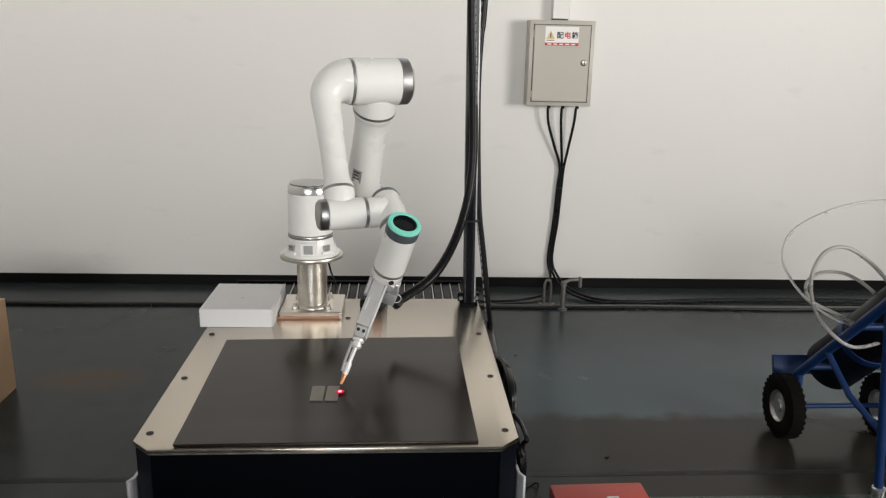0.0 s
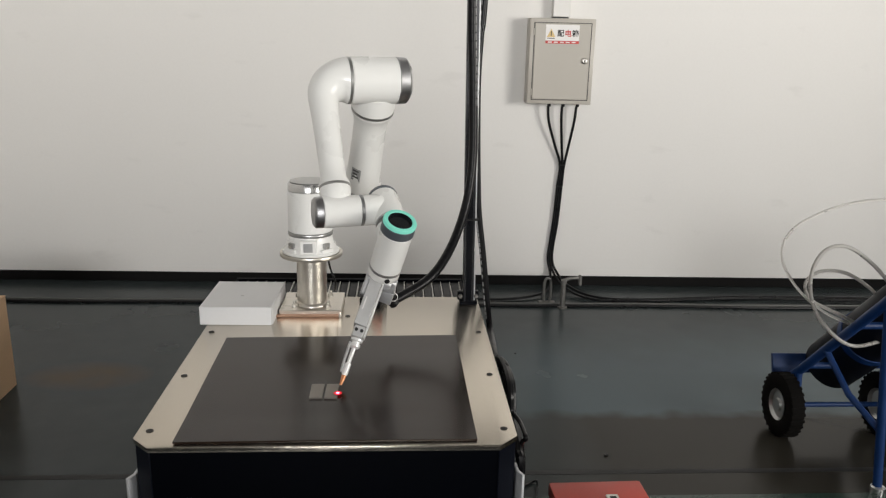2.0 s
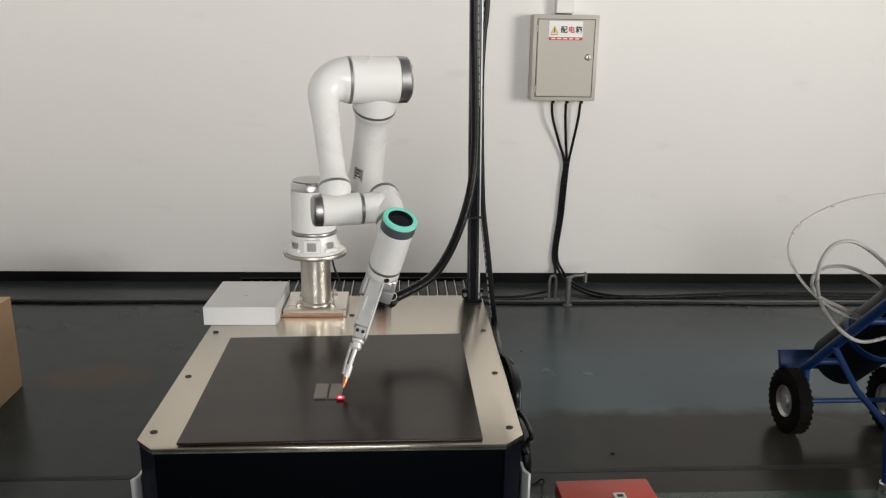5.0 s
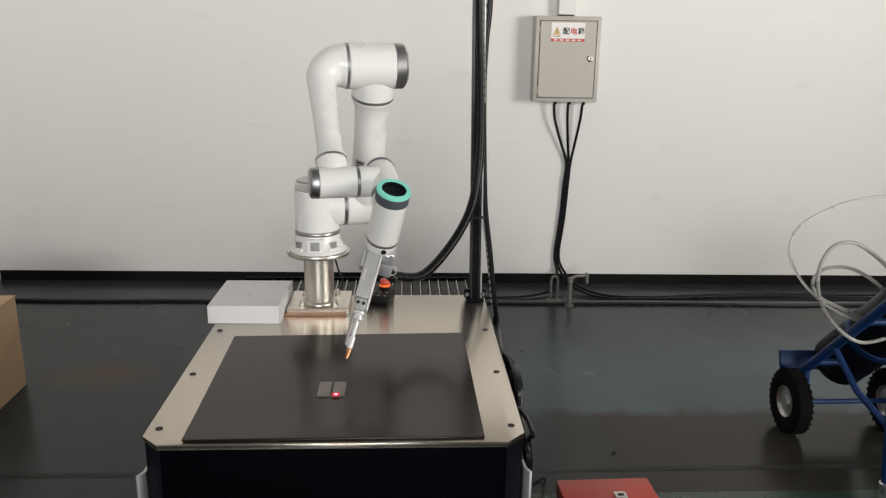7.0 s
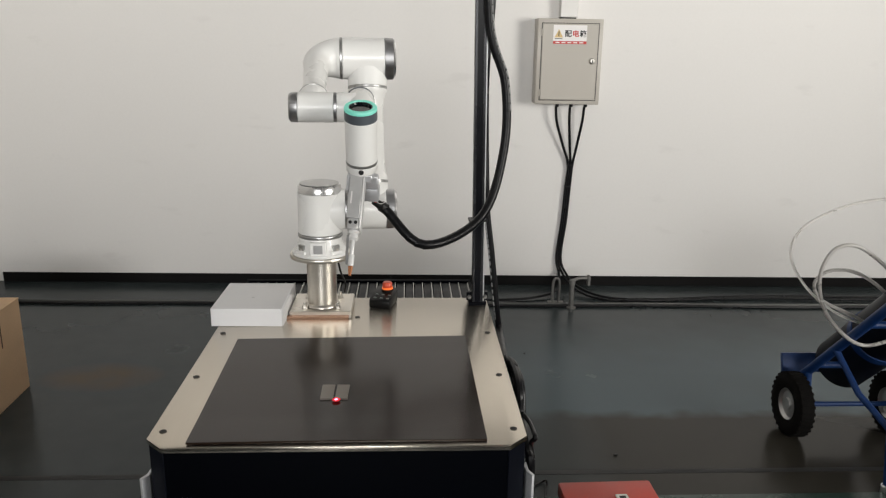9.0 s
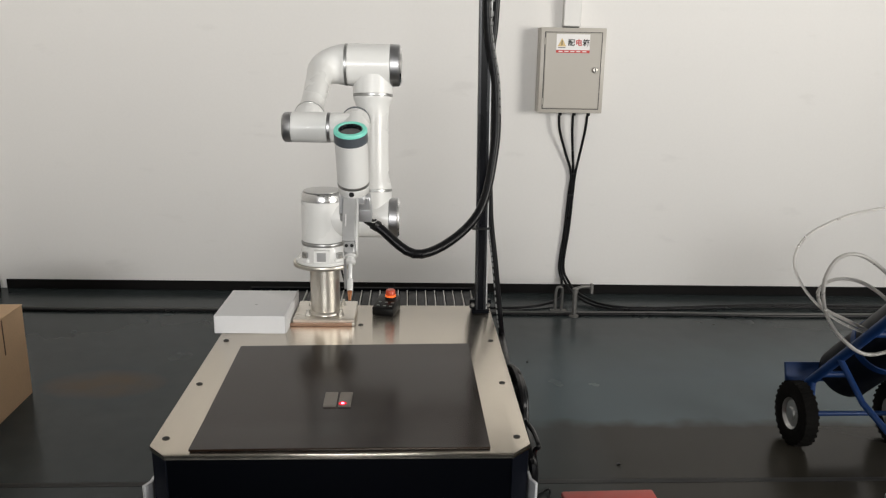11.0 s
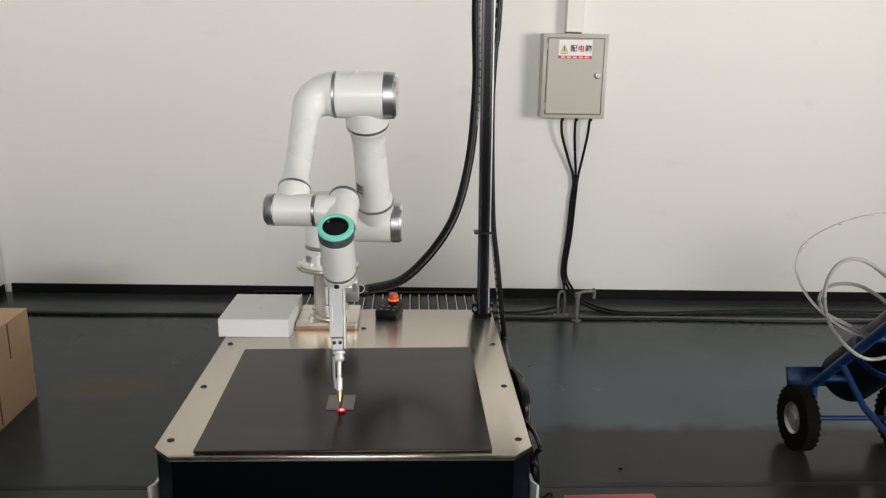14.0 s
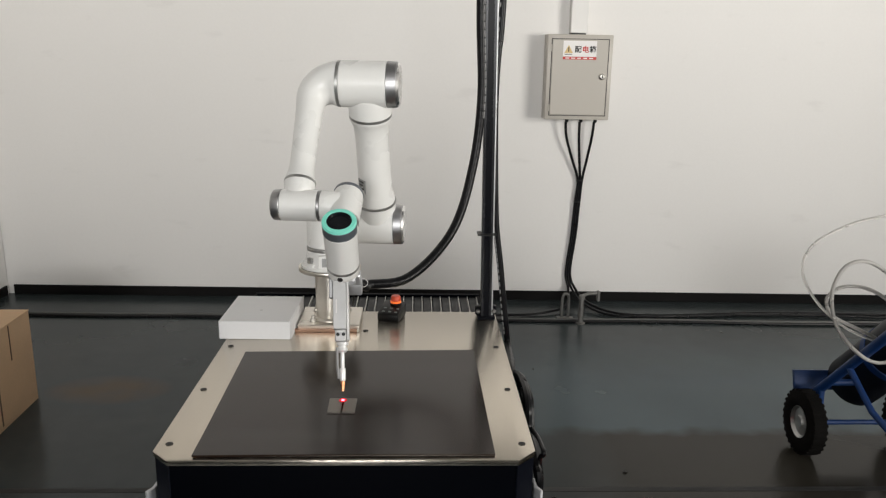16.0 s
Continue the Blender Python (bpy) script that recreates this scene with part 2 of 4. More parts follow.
def block(x0, x1, y0, y1, z0, z1, bevel=0.0, bm=None, m=None, seg=2):
    bm = bm or bmesh.new()
    mm = Matrix.Translation(((x0 + x1) / 2, (y0 + y1) / 2, (z0 + z1) / 2)) @ Matrix.Diagonal((x1 - x0, y1 - y0, z1 - z0, 1))
    vs = bmesh.ops.create_cube(bm, size=1, matrix=(m or Matrix()) @ mm)["verts"]
    if bevel:
        es = list({e for v in vs for e in v.link_edges})
        bmesh.ops.bevel(bm, geom=es, offset=bevel, segments=1 if bevel <= 0.003 else seg, profile=0.5, affect="EDGES")
    return bm


def lathe(profile, m=None, seg=40, bm=None, caps=True):
    """Turns (radius, height) round the local z axis; radius 0 closes an end."""
    bm = bm or bmesh.new()
    m = m or Matrix()
    rings = []
    for r, z in profile:
        if r < 1e-6:
            rings.append([bm.verts.new(m @ Vector((0, 0, z)))])
        else:
            rings.append([bm.verts.new(m @ Vector((r * math.cos(a), r * math.sin(a), z)))
                          for a in (2 * math.pi * i / seg for i in range(seg))])
    for a, b in zip(rings, rings[1:]):
        for i in range(seg):
            j = (i + 1) % seg
            f = [a[i % len(a)], a[j % len(a)], b[j % len(b)], b[i % len(b)]]
            f = [v for n, v in enumerate(f) if v not in f[:n]]
            if len(f) > 2:
                bm.faces.new(f)
    for ring in (rings[0], rings[-1]):
        if caps and len(ring) > 2:
            bm.faces.new(ring)
    return bm


def smooth_line(points, n):
    """n points along a Catmull-Rom line through the given ones."""
    p = [Vector(a) for a in points]
    p = [2 * p[0] - p[1], *p, 2 * p[-1] - p[-2]]
    out = []
    for k in range(n):
        u = k / (n - 1) * (len(p) - 3)
        i = min(int(u), len(p) - 4)
        t = u - i
        a, b, c, d = p[i:i + 4]
        out.append(0.5 * (2 * b + (c - a) * t + (2 * a - 5 * b + 4 * c - d) * t * t + (3 * b - a - 3 * c + d) * t ** 3))
    return out


def sweep(points, radius, seg=12, bm=None):
    bm = bm or bmesh.new()
    p = [Vector(a) for a in points]
    n = len(p)
    rad = radius if isinstance(radius, (list, tuple)) else [radius] * n
    side = None
    rings = []
    for i in range(n):
        d = (p[min(i + 1, n - 1)] - p[max(i - 1, 0)]).normalized()
        if side is None:
            side = d.orthogonal().normalized()
        side = (side - d * side.dot(d)).normalized()
        up = d.cross(side)
        rings.append([bm.verts.new(p[i] + rad[i] * (side * math.cos(a) + up * math.sin(a)))
                      for a in (2 * math.pi * k / seg for k in range(seg))])
    for a, b in zip(rings, rings[1:]):
        for i in range(seg):
            bm.faces.new((a[i], a[(i + 1) % seg], b[(i + 1) % seg], b[i]))
    bm.faces.new(rings[0])
    bm.faces.new(rings[-1])
    return bm


def prism(outline, z0, z1, bevel=0.0):
    bm = bmesh.new()
    lo = [bm.verts.new((x, y, z0)) for x, y in outline]
    hi = [bm.verts.new((x, y, z1)) for x, y in outline]
    bm.faces.new(lo)
    bm.faces.new(hi)
    for i in range(len(lo)):
        j = (i + 1) % len(lo)
        bm.faces.new((lo[i], lo[j], hi[j], hi[i]))
    if bevel:
        bmesh.ops.bevel(bm, geom=bm.edges[:], offset=bevel, segments=2, profile=0.5, affect="EDGES")
    return bm


def between(a, b):
    """A pose at a whose z axis points to b."""
    a, b = Vector(a), Vector(b)
    return Matrix.Translation(a) @ (b - a).to_track_quat("Z", "Y").to_matrix().to_4x4()


ALONG_X = Matrix.Rotation(radians(90), 4, "Y")      # local z becomes x
ALONG_Y = Matrix.Rotation(radians(-90), 4, "X")     # local z becomes y

# ---- the hall ----
WALL = pose(0, 3.555, 0, 0, 0, -1.15)                # the frame of the north wall's face: x along it, y into it


def hall():
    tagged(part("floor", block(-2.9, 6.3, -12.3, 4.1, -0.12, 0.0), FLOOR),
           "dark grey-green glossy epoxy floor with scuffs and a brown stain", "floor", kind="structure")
    tagged(part("wall_north", block(-3.2, 6.6, 0, 0.24, 0, 5.2), PLASTER, at=WALL),
           "off-white painted plaster wall with faint scuffs", "wall", kind="structure")
    tagged(part("wall_west", block(-2.80, -2.56, -12.3, 3.60, 0, 5.2), PLASTER),
           "off-white painted plaster side wall", "wall", kind="structure")
    # east wall with one long glazed bay
    bm = block(6.0, 6.24, -12.3, 3.5, 0, 0.9)
    block(6.0, 6.24, -12.3, 3.5, 3.4, 5.2, bm=bm)
    block(6.0, 6.24, -12.3, -4.2, 0.9, 3.4, bm=bm)
    block(6.0, 6.24, -1.6, 3.5, 0.9, 3.4, bm=bm)
    tagged(part("wall_east", bm, PLASTER), "off-white painted wall with a long window bay", "wall", kind="structure")
    bm = block(-2.56, 6.0, -12.24, -12.0, 0, 2.0)
    block(-2.56, 6.0, -12.24, -12.0, 4.4, 5.2, bm=bm)
    block(2.0, 6.0, -12.24, -12.0, 2.0, 4.4, bm=bm)
    tagged(part("wall_south", bm, PLASTER), "off-white painted end wall with a window bay", "wall", kind="structure")
    tagged(part("ceiling", block(-2.9, 6.3, -12.3, 4.1, 5.2, 5.35), CEIL), "plain grey ceiling", "ceiling", kind="structure")
    tagged(part("baseboard", block(-2.52, 6.2, -0.012, -0.001, 0, 0.063, 0.002), BASE, at=WALL),
           "black painted skirting along the white wall", "baseboard", kind="structure")
    tagged(part("baseboard", block(-2.559, -2.547, -12.0, 3.57, 0, 0.063, 0.002), BASE),
           "black painted skirting along the side wall", "baseboard", kind="structure")
    tagged(part("floor_joint", block(-2.5, 5.9, 1.168, 1.197, 0.0, 0.0012), JOINT), "dark filled joint across the floor", "joint", kind="structure")
    tagged(part("floor_lane", block(0.6, 5.9, 0.93, 1.02, 0.0, 0.0012), LANE), "dull green painted lane line on the floor", "lane line", kind="structure")


hall()


def floor_conduits():
    """A pair of thin conduits that lie along the foot of the wall."""
    for dy, r, mat_, lab in ((-0.415, 0.008, PIPE, "thin grey conduit lying along the floor"),
                             (-0.455, 0.008, SLEEVE, "thin black cable lying beside the grey conduit")):
        pts = [WALL @ Vector((-2.45 + 0.3 * i, dy + 0.008 * math.sin(i * 1.3 + dy * 9), r)) for i in range(28)]
        tagged(part("floor_conduit", sweep(smooth_line(pts, 90), r, 8), mat_), lab, "conduit")


floor_conduits()


def distribution_box():
    box = thing("distribution_box", WALL @ pose(1.134, 0, 1.216), "grey-beige steel electrical distribution box on the white wall", "electrical box")
    w, h, d = 0.198, 0.508, 0.145
    part("body", block(-w, w, -d, 0, 0, h, 0.004), BEIGE, box)
    bm = block(-w + 0.028, w - 0.028, -d - 0.007, -d - 0.0005, 0.028, h - 0.03, 0.003)
    door = part("door", bm, BEIGE, box)
    # dark seam round the door
    s = bmesh.new()
    for a in ((-w + 0.0225, -w + 0.0265, 0.024, h - 0.026), (w - 0.0265, w - 0.0225, 0.024, h - 0.026),
              (-w + 0.0225, w - 0.0225, 0.0225, 0.0262), (-w + 0.0225, w - 0.0225, h - 0.0282, h - 0.0245)):
        block(a[0], a[1], -d - 0.0012, -d + 0.001, a[2], a[3], bm=s)
    part("seam", s, INK, box, "dark seam round the door")
    lock = part("lock", lathe([(0, 0), (0.019, 0), (0.019, 0.008), (0.013, 0.014), (0.0, 0.015)],
                              pose(w - 0.058, -d - 0.007, h * 0.515, 90), 24), LATCH, door, "round zinc cam lock")
    part("key_slot", block(w - 0.061, w - 0.055, -d - 0.0235, -d - 0.0215, h * 0.515 - 0.010, h * 0.515 + 0.010), INK, lock)
    part("hinge", block(-w + 0.020, -w + 0.027, -d - 0.006, -d, 0.05, 0.09, 0.001), BEIGE, box)
    part("hinge", block(-w + 0.020, -w + 0.027, -d - 0.006, -d, h - 0.1, h - 0.06, 0.001), BEIGE, box)
    # warning label
    f = -d - 0.0085
    lab = part("label", block(-0.105, 0.098, f, f + 0.002, 0.378, 0.471), LABEL, door, "white warning label with a red strip")
    part("label_strip", block(-0.105, 0.098, f - 0.0012, f - 0.0002, 0.361, 0.377), REDINK, lab)
    for i in range(5):
        part("strip_bar", block(-0.09 + 0.036 * i, -0.066 + 0.036 * i, f - 0.0022, f - 0.0013, 0.366, 0.372), LABEL, lab)
    tri = bmesh.new()
    a = [tri.verts.new((x, y, z)) for y in (f - 0.0012, f - 0.0002) for x, z in ((-0.098, 0.398), (-0.046, 0.398), (-0.072, 0.447))]
    tri.faces.new(a[:3]), tri.faces.new(a[3:])
    for i in range(3):
        j = (i + 1) % 3
        tri.faces.new((a[i], a[j], a[j + 3], a[i + 3]))
    part("warning_triangle", tri, YELLOW, lab, "yellow warning triangle")
    part("warning_mark", block(-0.0745, -0.0695, f - 0.0022, f - 0.0013, 0.405, 0.433), INK, lab)
    part("caption_bar", block(-0.096, -0.050, f - 0.0012, f - 0.0002, 0.389, 0.393), INK, lab)
    for k, (word, mat_) in enumerate((("配", INK), ("电", REDINK), ("箱", INK))):
        cu = bpy.data.curves.new("character", "FONT")
        cu.body, cu.size, cu.extrude, cu.offset = word, 0.042, 0.0004, 0.0009
        cu.materials.append(mat_)
        ch = new("character", cu)
        ch.parent = lab
        ch.matrix_basis = pose(-0.036 + 0.045 * k, f - 0.0015, 0.406, 90)
    for x in (-0.048, 0.040, 0.130):
        part("cable_gland", lathe([(0.011, 0), (0.011, -0.018), (0.008, -0.022)], pose(x, -0.08, 0), 16), RUBBER, box)


distribution_box()


def trunking():
    d = thing("cable_trunking", WALL @ pose(1.131, 0, 1.745), "white plastic cable trunking rising from the box", "cable trunking")
    part("channel", block(-0.050, 0.050, -0.075, 0, -0.012, 2.8, 0.002), DUCT, d)
    part("cover", block(-0.052, 0.052, -0.083, -0.0755, -0.010, 2.8, 0.003), DUCT, d)
    part("end_lip", block(-0.045, 0.045, -0.075, -0.0, -0.0205, -0.0125, 0.001), RUBBER, d, "dark rubber lip at the box")


trunking()


def wall_cables():
    """Three black cables that drop from the box, are tied together and run off along the floor."""
    top = 1.196
    ends = ((1.080, -0.012), (1.168, 0.002), (1.258, 0.015))
    for k, (x, o) in enumerate(ends):
        pts = [(x, -0.08, top), (x + (1.2 - x) * 0.10, -0.07, 1.10), (x + (1.203 - x) * 0.55 + o * 0.4, -0.04, 0.95), (1.200 + o, -0.026, 0.82), (1.192 + o, -0.022, 0.68),
               (1.180 + o, -0.022, 0.45), (1.158 + o, -0.022, 0.20), (1.185 + 1.8 * o, -0.05, 0.09)]
        if k == 1:
            pts += [(1.24, -0.19, 0.040), (1.36, -0.32, 0.014), (1.6, -0.365, 0.012), (2.4, -0.30, 0.014), (3.4, -0.34, 0.014)]
        elif k == 2:
            pts += [(1.27, -0.16, 0.04), (1.41, -0.29, 0.014), (1.7, -0.335, 0.012), (2.5, -0.26, 0.014), (3.4, -0.28, 0.014)]
        else:
            pts += [(1.12, -0.22, 0.03), (0.92, -0.33, 0.012), (0.65, -0.36, 0.012), (0.3, -0.34, 0.012)]
        bm = sweep(smooth_line([WALL @ Vector(p) for p in pts], 80), 0.0085, 10)
        tagged(part("power_cable", bm, SLEEVE), "thick black power cable dropping from the distribution box", "cable", "cables below the box")
    for z, x in ((0.68, 1.192), (0.82, 1.200)):
        tagged(part("cable_tie", lathe([(0.019, -0.004), (0.022, -0.002), (0.022, 0.002), (0.019, 0.004)], WALL @ pose(x, -0.024, z), 20), RUBBER),
               "black tie round the cables", "cable tie", "ties round the cables")
    loop = thing("pipe_loop", WALL @ pose(1.072, -0.375, 0), "bent grey metal tube loop standing on the floor", "pipe stub")
    bend = [(0.0, 0, 0.008), (-0.002, 0, 0.10), (0.004, 0, 0.148), (0.020, 0, 0.160), (0.036, 0, 0.146), (0.040, 0, 0.10), (0.038, 0, 0.008)]
    part("tube", sweep(smooth_line(bend, 36), 0.0085, 12), PIPEMETAL, loop)
    part("foot", block(-0.03, 0.07, -0.022, 0.022, 0, 0.008, 0.002), PIPEMETAL, loop)
    stub = thing("pipe_stub", WALL @ pose(1.172, -0.47, 0), "short grey metal pipe stub with a side branch", "pipe stub")
    part("tube", lathe([(0.015, 0), (0.015, 0.155), (0.019, 0.157), (0.019, 0.178), (0.012, 0.184), (0, 0.184)], None, 20), PIPEMETAL, stub)
    part("branch", sweep([(0.0, 0.02, 0.170), (0.05, 0.05, 0.176), (0.115, 0.06, 0.176)], 0.010, 12), PIPEMETAL, stub)
    part("branch_clamp", block(0.105, 0.122, 0.042, 0.078, 0.130, 0.192, 0.003), PIPEMETAL, stub)
    part("foot", lathe([(0.030, 0), (0.030, 0.008), (0.017, 0.012)], None, 20), PIPEMETAL, stub)


wall_cables()

# ---- the welding cart ----
TOP = 0.80
CUT = 0.04
OUTLINE = [(-0.40 + CUT, -0.02), (0.40 - CUT, -0.02), (0.40, -0.02 + CUT), (0.40, 0.925), (-0.40, 0.925), (-0.40, -0.02 + CUT)]


def inset(d):
    c = CUT - d * 0.4
    return [(-0.40 + d + c, -0.02 + d), (0.40 - d - c, -0.02 + d), (0.40 - d, -0.02 + d + c), (0.40 - d, 0.925 - d), (-0.40 + d, 0.925 - d), (-0.40 + d, -0.02 + d + c)]


def welding_cart():
    cart = thing("welding_cart", pose(0, 0, 0), "dark navy machine cart with a thick steel table plate", "welding cart")
    part("top_plate", prism(OUTLINE, TOP - 0.012, TOP, 0.0012), PLATE, cart, "ground steel table plate with cut corners")
    body = part("body", prism(inset(0.004), 0.13, TOP - 0.0125, 0.003), NAVY, cart, "dark navy sheet-metal body")
    part("corner_panel", prism([(-0.396, 0.019), (-0.358, -0.0185), (-0.356, -0.0165), (-0.394, 0.021)], 0.14, TOP - 0.014), NAVY2, cart)
    part("corner_panel", prism([(0.396, 0.019), (0.358, -0.0185), (0.356, -0.0165), (0.394, 0.021)], 0.14, TOP - 0.014), NAVY2, cart)
    part("side_panel", block(0.3965, 0.4005, 0.04, 0.9, 0.15, TOP - 0.03, 0.001), NAVY2, cart)
    part("side_panel", block(-0.4005, -0.3965, 0.04, 0.9, 0.15, TOP - 0.03, 0.001), NAVY2, cart)
    # bent aluminium handles on both sides
    for s in (-1, 1):
        pr = [(s * 0.402, 0.06), (s * 0.402, 0.024), (s * 0.413, 0.006), (s * 0.419, 0.010), (s * 0.408, 0.028), (s * 0.408, 0.06)]
        part("side_bracket", prism(pr if s > 0 else pr[::-1], 0.40, 0.712, 0.001), ALULIGHT, cart, "bent light aluminium bracket")
    # recessed screws in the plate
    for x, y in ((-0.375, 0.05), (-0.375, 0.325), (-0.375, 0.616), (0.375, 0.05), (0.375, 0.328), (0.375, 0.616), (-0.004, 0.745)):
        s = part("screw", lathe([(0.0078, 0), (0.0078, 0.0012), (0.0050, 0.0014), (0.004, 0.0004), (0, 0.0004)], pose(x, y, TOP), 18), SCREW, cart)
        part("socket", lathe([(0.0045, 0.0), (0.0045, 0.0009), (0, 0.0009)], pose(x, y, TOP + 0.0008), 6), INK, s)
    # rear air grille, set lower than the plate
    gx0, gx1, gy0, gy1, gz = -0.455, 0.385, 0.94, 1.37, 0.716
    part("rear_housing", block(gx0, gx1, gy0, gy1, 0.13, gz - 0.02, 0.003), NAVY, cart, "dark housing behind the table plate")
    part("grille_frame", block(gx0, gx1, gy1 - 0.02, gy1, gz - 0.02, gz + 0.006, 0.001), NAVY, cart)
    n = 24
    pitch = (gx1 - gx0 - 0.02) / n
    for i in range(n):
        x = gx0 + 0.01 + pitch * (i + 0.5)
        part("grille_slat", block(x - pitch * 0.36, x + pitch * 0.36, gy0 + 0.004, gy1 - 0.021, gz - 0.019, gz - 0.003, 0.0008), GRATE, cart)
        part("grille_bar", block(x + pitch * 0.42, x + pitch * 0.52, gy0 + 0.004, gy1 - 0.021, gz - 0.019, gz, 0.0004), GRATEEDGE, cart)
    for x in (gx0 + 0.004, gx1 - 0.004):
        part("grille_edge", block(x - 0.004, x + 0.004, gy0, gy1 - 0.021, gz - 0.019, gz + 0.004, 0.0006), NAVY, cart)
    # castors
    for x in (-0.32, 0.32):
        for y in (0.08, 0.84):
            c = part("castor", block(x - 0.03, x + 0.03, y - 0.03, y + 0.03, 0.105, 0.1295, 0.003), ALU, cart)
            part("castor_wheel", lathe([(0.03, -0.015), (0.05, -0.013), (0.05, 0.013), (0.03, 0.015)], pose(x, y, 0.0502) @ ALONG_X, 24), RUBBER, c)


welding_cart()


def work_mat():
    bm = bmesh.new()
    nx, ny = 30, 26
    c = [Vector((-0.311, -0.012, 0)), Vector((0.312, -0.006, 0)), Vector((0.308, 0.577, 0)), Vector((-0.322, 0.562, 0))]
    grid = []
    for k in (0, 1):
        rows = []
        for j in range(ny + 1):
            row = []
            for i in range(nx + 1):
                u, v = i / nx, j / ny
                p = (c[0] * (1 - u) + c[1] * u) * (1 - v) + (c[3] * (1 - u) + c[2] * u) * v
                lift = 0.0035 * max(0, 1 - v * 5) * (0.4 + 0.6 * math.sin(2.4 * u + 0.6)) + 0.002 * max(0, v * 6 - 5) * u
                row.append(bm.verts.new((p.x, p.y, TOP + 0.0006 + lift + 0.0045 * k)))
            rows.append(row)
        grid.append(rows)
    for k in (0, 1):
        for j in range(ny):
            for i in range(nx):
                bm.faces.new((grid[k][j][i], grid[k][j][i + 1], grid[k][j + 1][i + 1], grid[k][j + 1][i]))
    rim = [(0, i) for i in range(nx)] + [(j, nx) for j in range(ny)] + [(ny, i) for i in range(nx, 0, -1)] + [(j, 0) for j in range(ny, 0, -1)]
    for a, b in zip(rim, rim[1:] + rim[:1]):
        bm.faces.new((grid[0][a[0]][a[1]], grid[0][b[0]][b[1]], grid[1][b[0]][b[1]], grid[1][a[0]][a[1]]))
    tagged(part("work_mat", bm, MAT), "dark brown-black rubber sheet lying on the steel table", "work mat")


work_mat()
MATTOP = TOP + 0.0052


def test_pieces():
    for x0, x1, tilt, lab in ((-0.0575, -0.0275, 0.6, "small grey steel test coupon on the dark mat"),
                              (-0.0225, 0.0065, -0.4, "small grey steel coupon butted against its twin")):
        xm = (x0 + x1) / 2
        tagged(part("steel_coupon", block(x0 - xm, x1 - xm, -0.037, 0.037, 0, 0.004, 0.0005), WORK, at=pose(xm, 0.221, MATTOP, 0, 0, tilt)),
               lab, "steel coupon", "coupons on the mat")


test_pieces()


def white_carton():
    c = thing("white_carton", pose(-0.3165, 0.79, TOP, 0, 0, -1.0), "flat white cardboard carton lying on the steel table", "carton")
    part("shell", block(-0.102, 0.102, -0.120, 0.120, 0, 0.054, 0.0012), PAPER, c)
    part("tab_mark", block(-0.004, 0.004, -0.020, -0.016, 0.0541, 0.0545), RING, c, "small grey tab mark")
    part("flap", block(0.103, 0.1045, -0.114, 0.121, 0.0, 0.050, 0.0004), PAPER, c, "loose white side flap")


white_carton()


def control_pendant():
    c = thing("control_pendant", pose(0.070, 0.862, TOP, 0, 0, -16), "black wireless pendant box with an orange stop button", "pendant")
    bm = block(-0.034, 0.034, -0.042, 0.042, 0, 0.036, 0.004)
    for v in bm.verts:
        if v.co.z > 0.02:
            v.co.z += 0.010 * (v.co.y / 0.042)
    part("case", bm, BLACKPLASTIC, c)
    for i in range(3):
        for j in range(2):
            x, y = -0.018 + 0.02 * i, -0.028 + 0.02 * j
            z = 0.036 + 0.010 * (y / 0.042)
            part("button", block(x - 0.0045, x + 0.0045, y - 0.003, y + 0.003, z - 0.001, z + 0.002, 0.0008), BUTTON, c)
    k = part("stop_button", lathe([(0.0150, 0.0475), (0.0155, 0.054), (0.0150, 0.064), (0.0125, 0.067), (0, 0.068)], pose(0.006, 0.024, 0), 28), STOPRED, c, "red-orange stop button")
    part("lit_band", lathe([(0.0150, 0.0445), (0.0170, 0.0450), (0.0170, 0.0500), (0.0158, 0.0505)], pose(0.006, 0.024, 0), 28), ESTOP, k, "glowing orange band")
    part("button_collar", lathe([(0.019, 0.034), (0.019, 0.0435), (0.014, 0.0442)], pose(0.006, 0.024, 0), 24), BLACKPLASTIC, k)
    part("aerial", sweep([(0.012, 0.036, 0.045), (0.014, 0.037, 0.07), (0.013, 0.038, 0.086)], 0.0009, 6), RUBBER, c)


control_pendant()


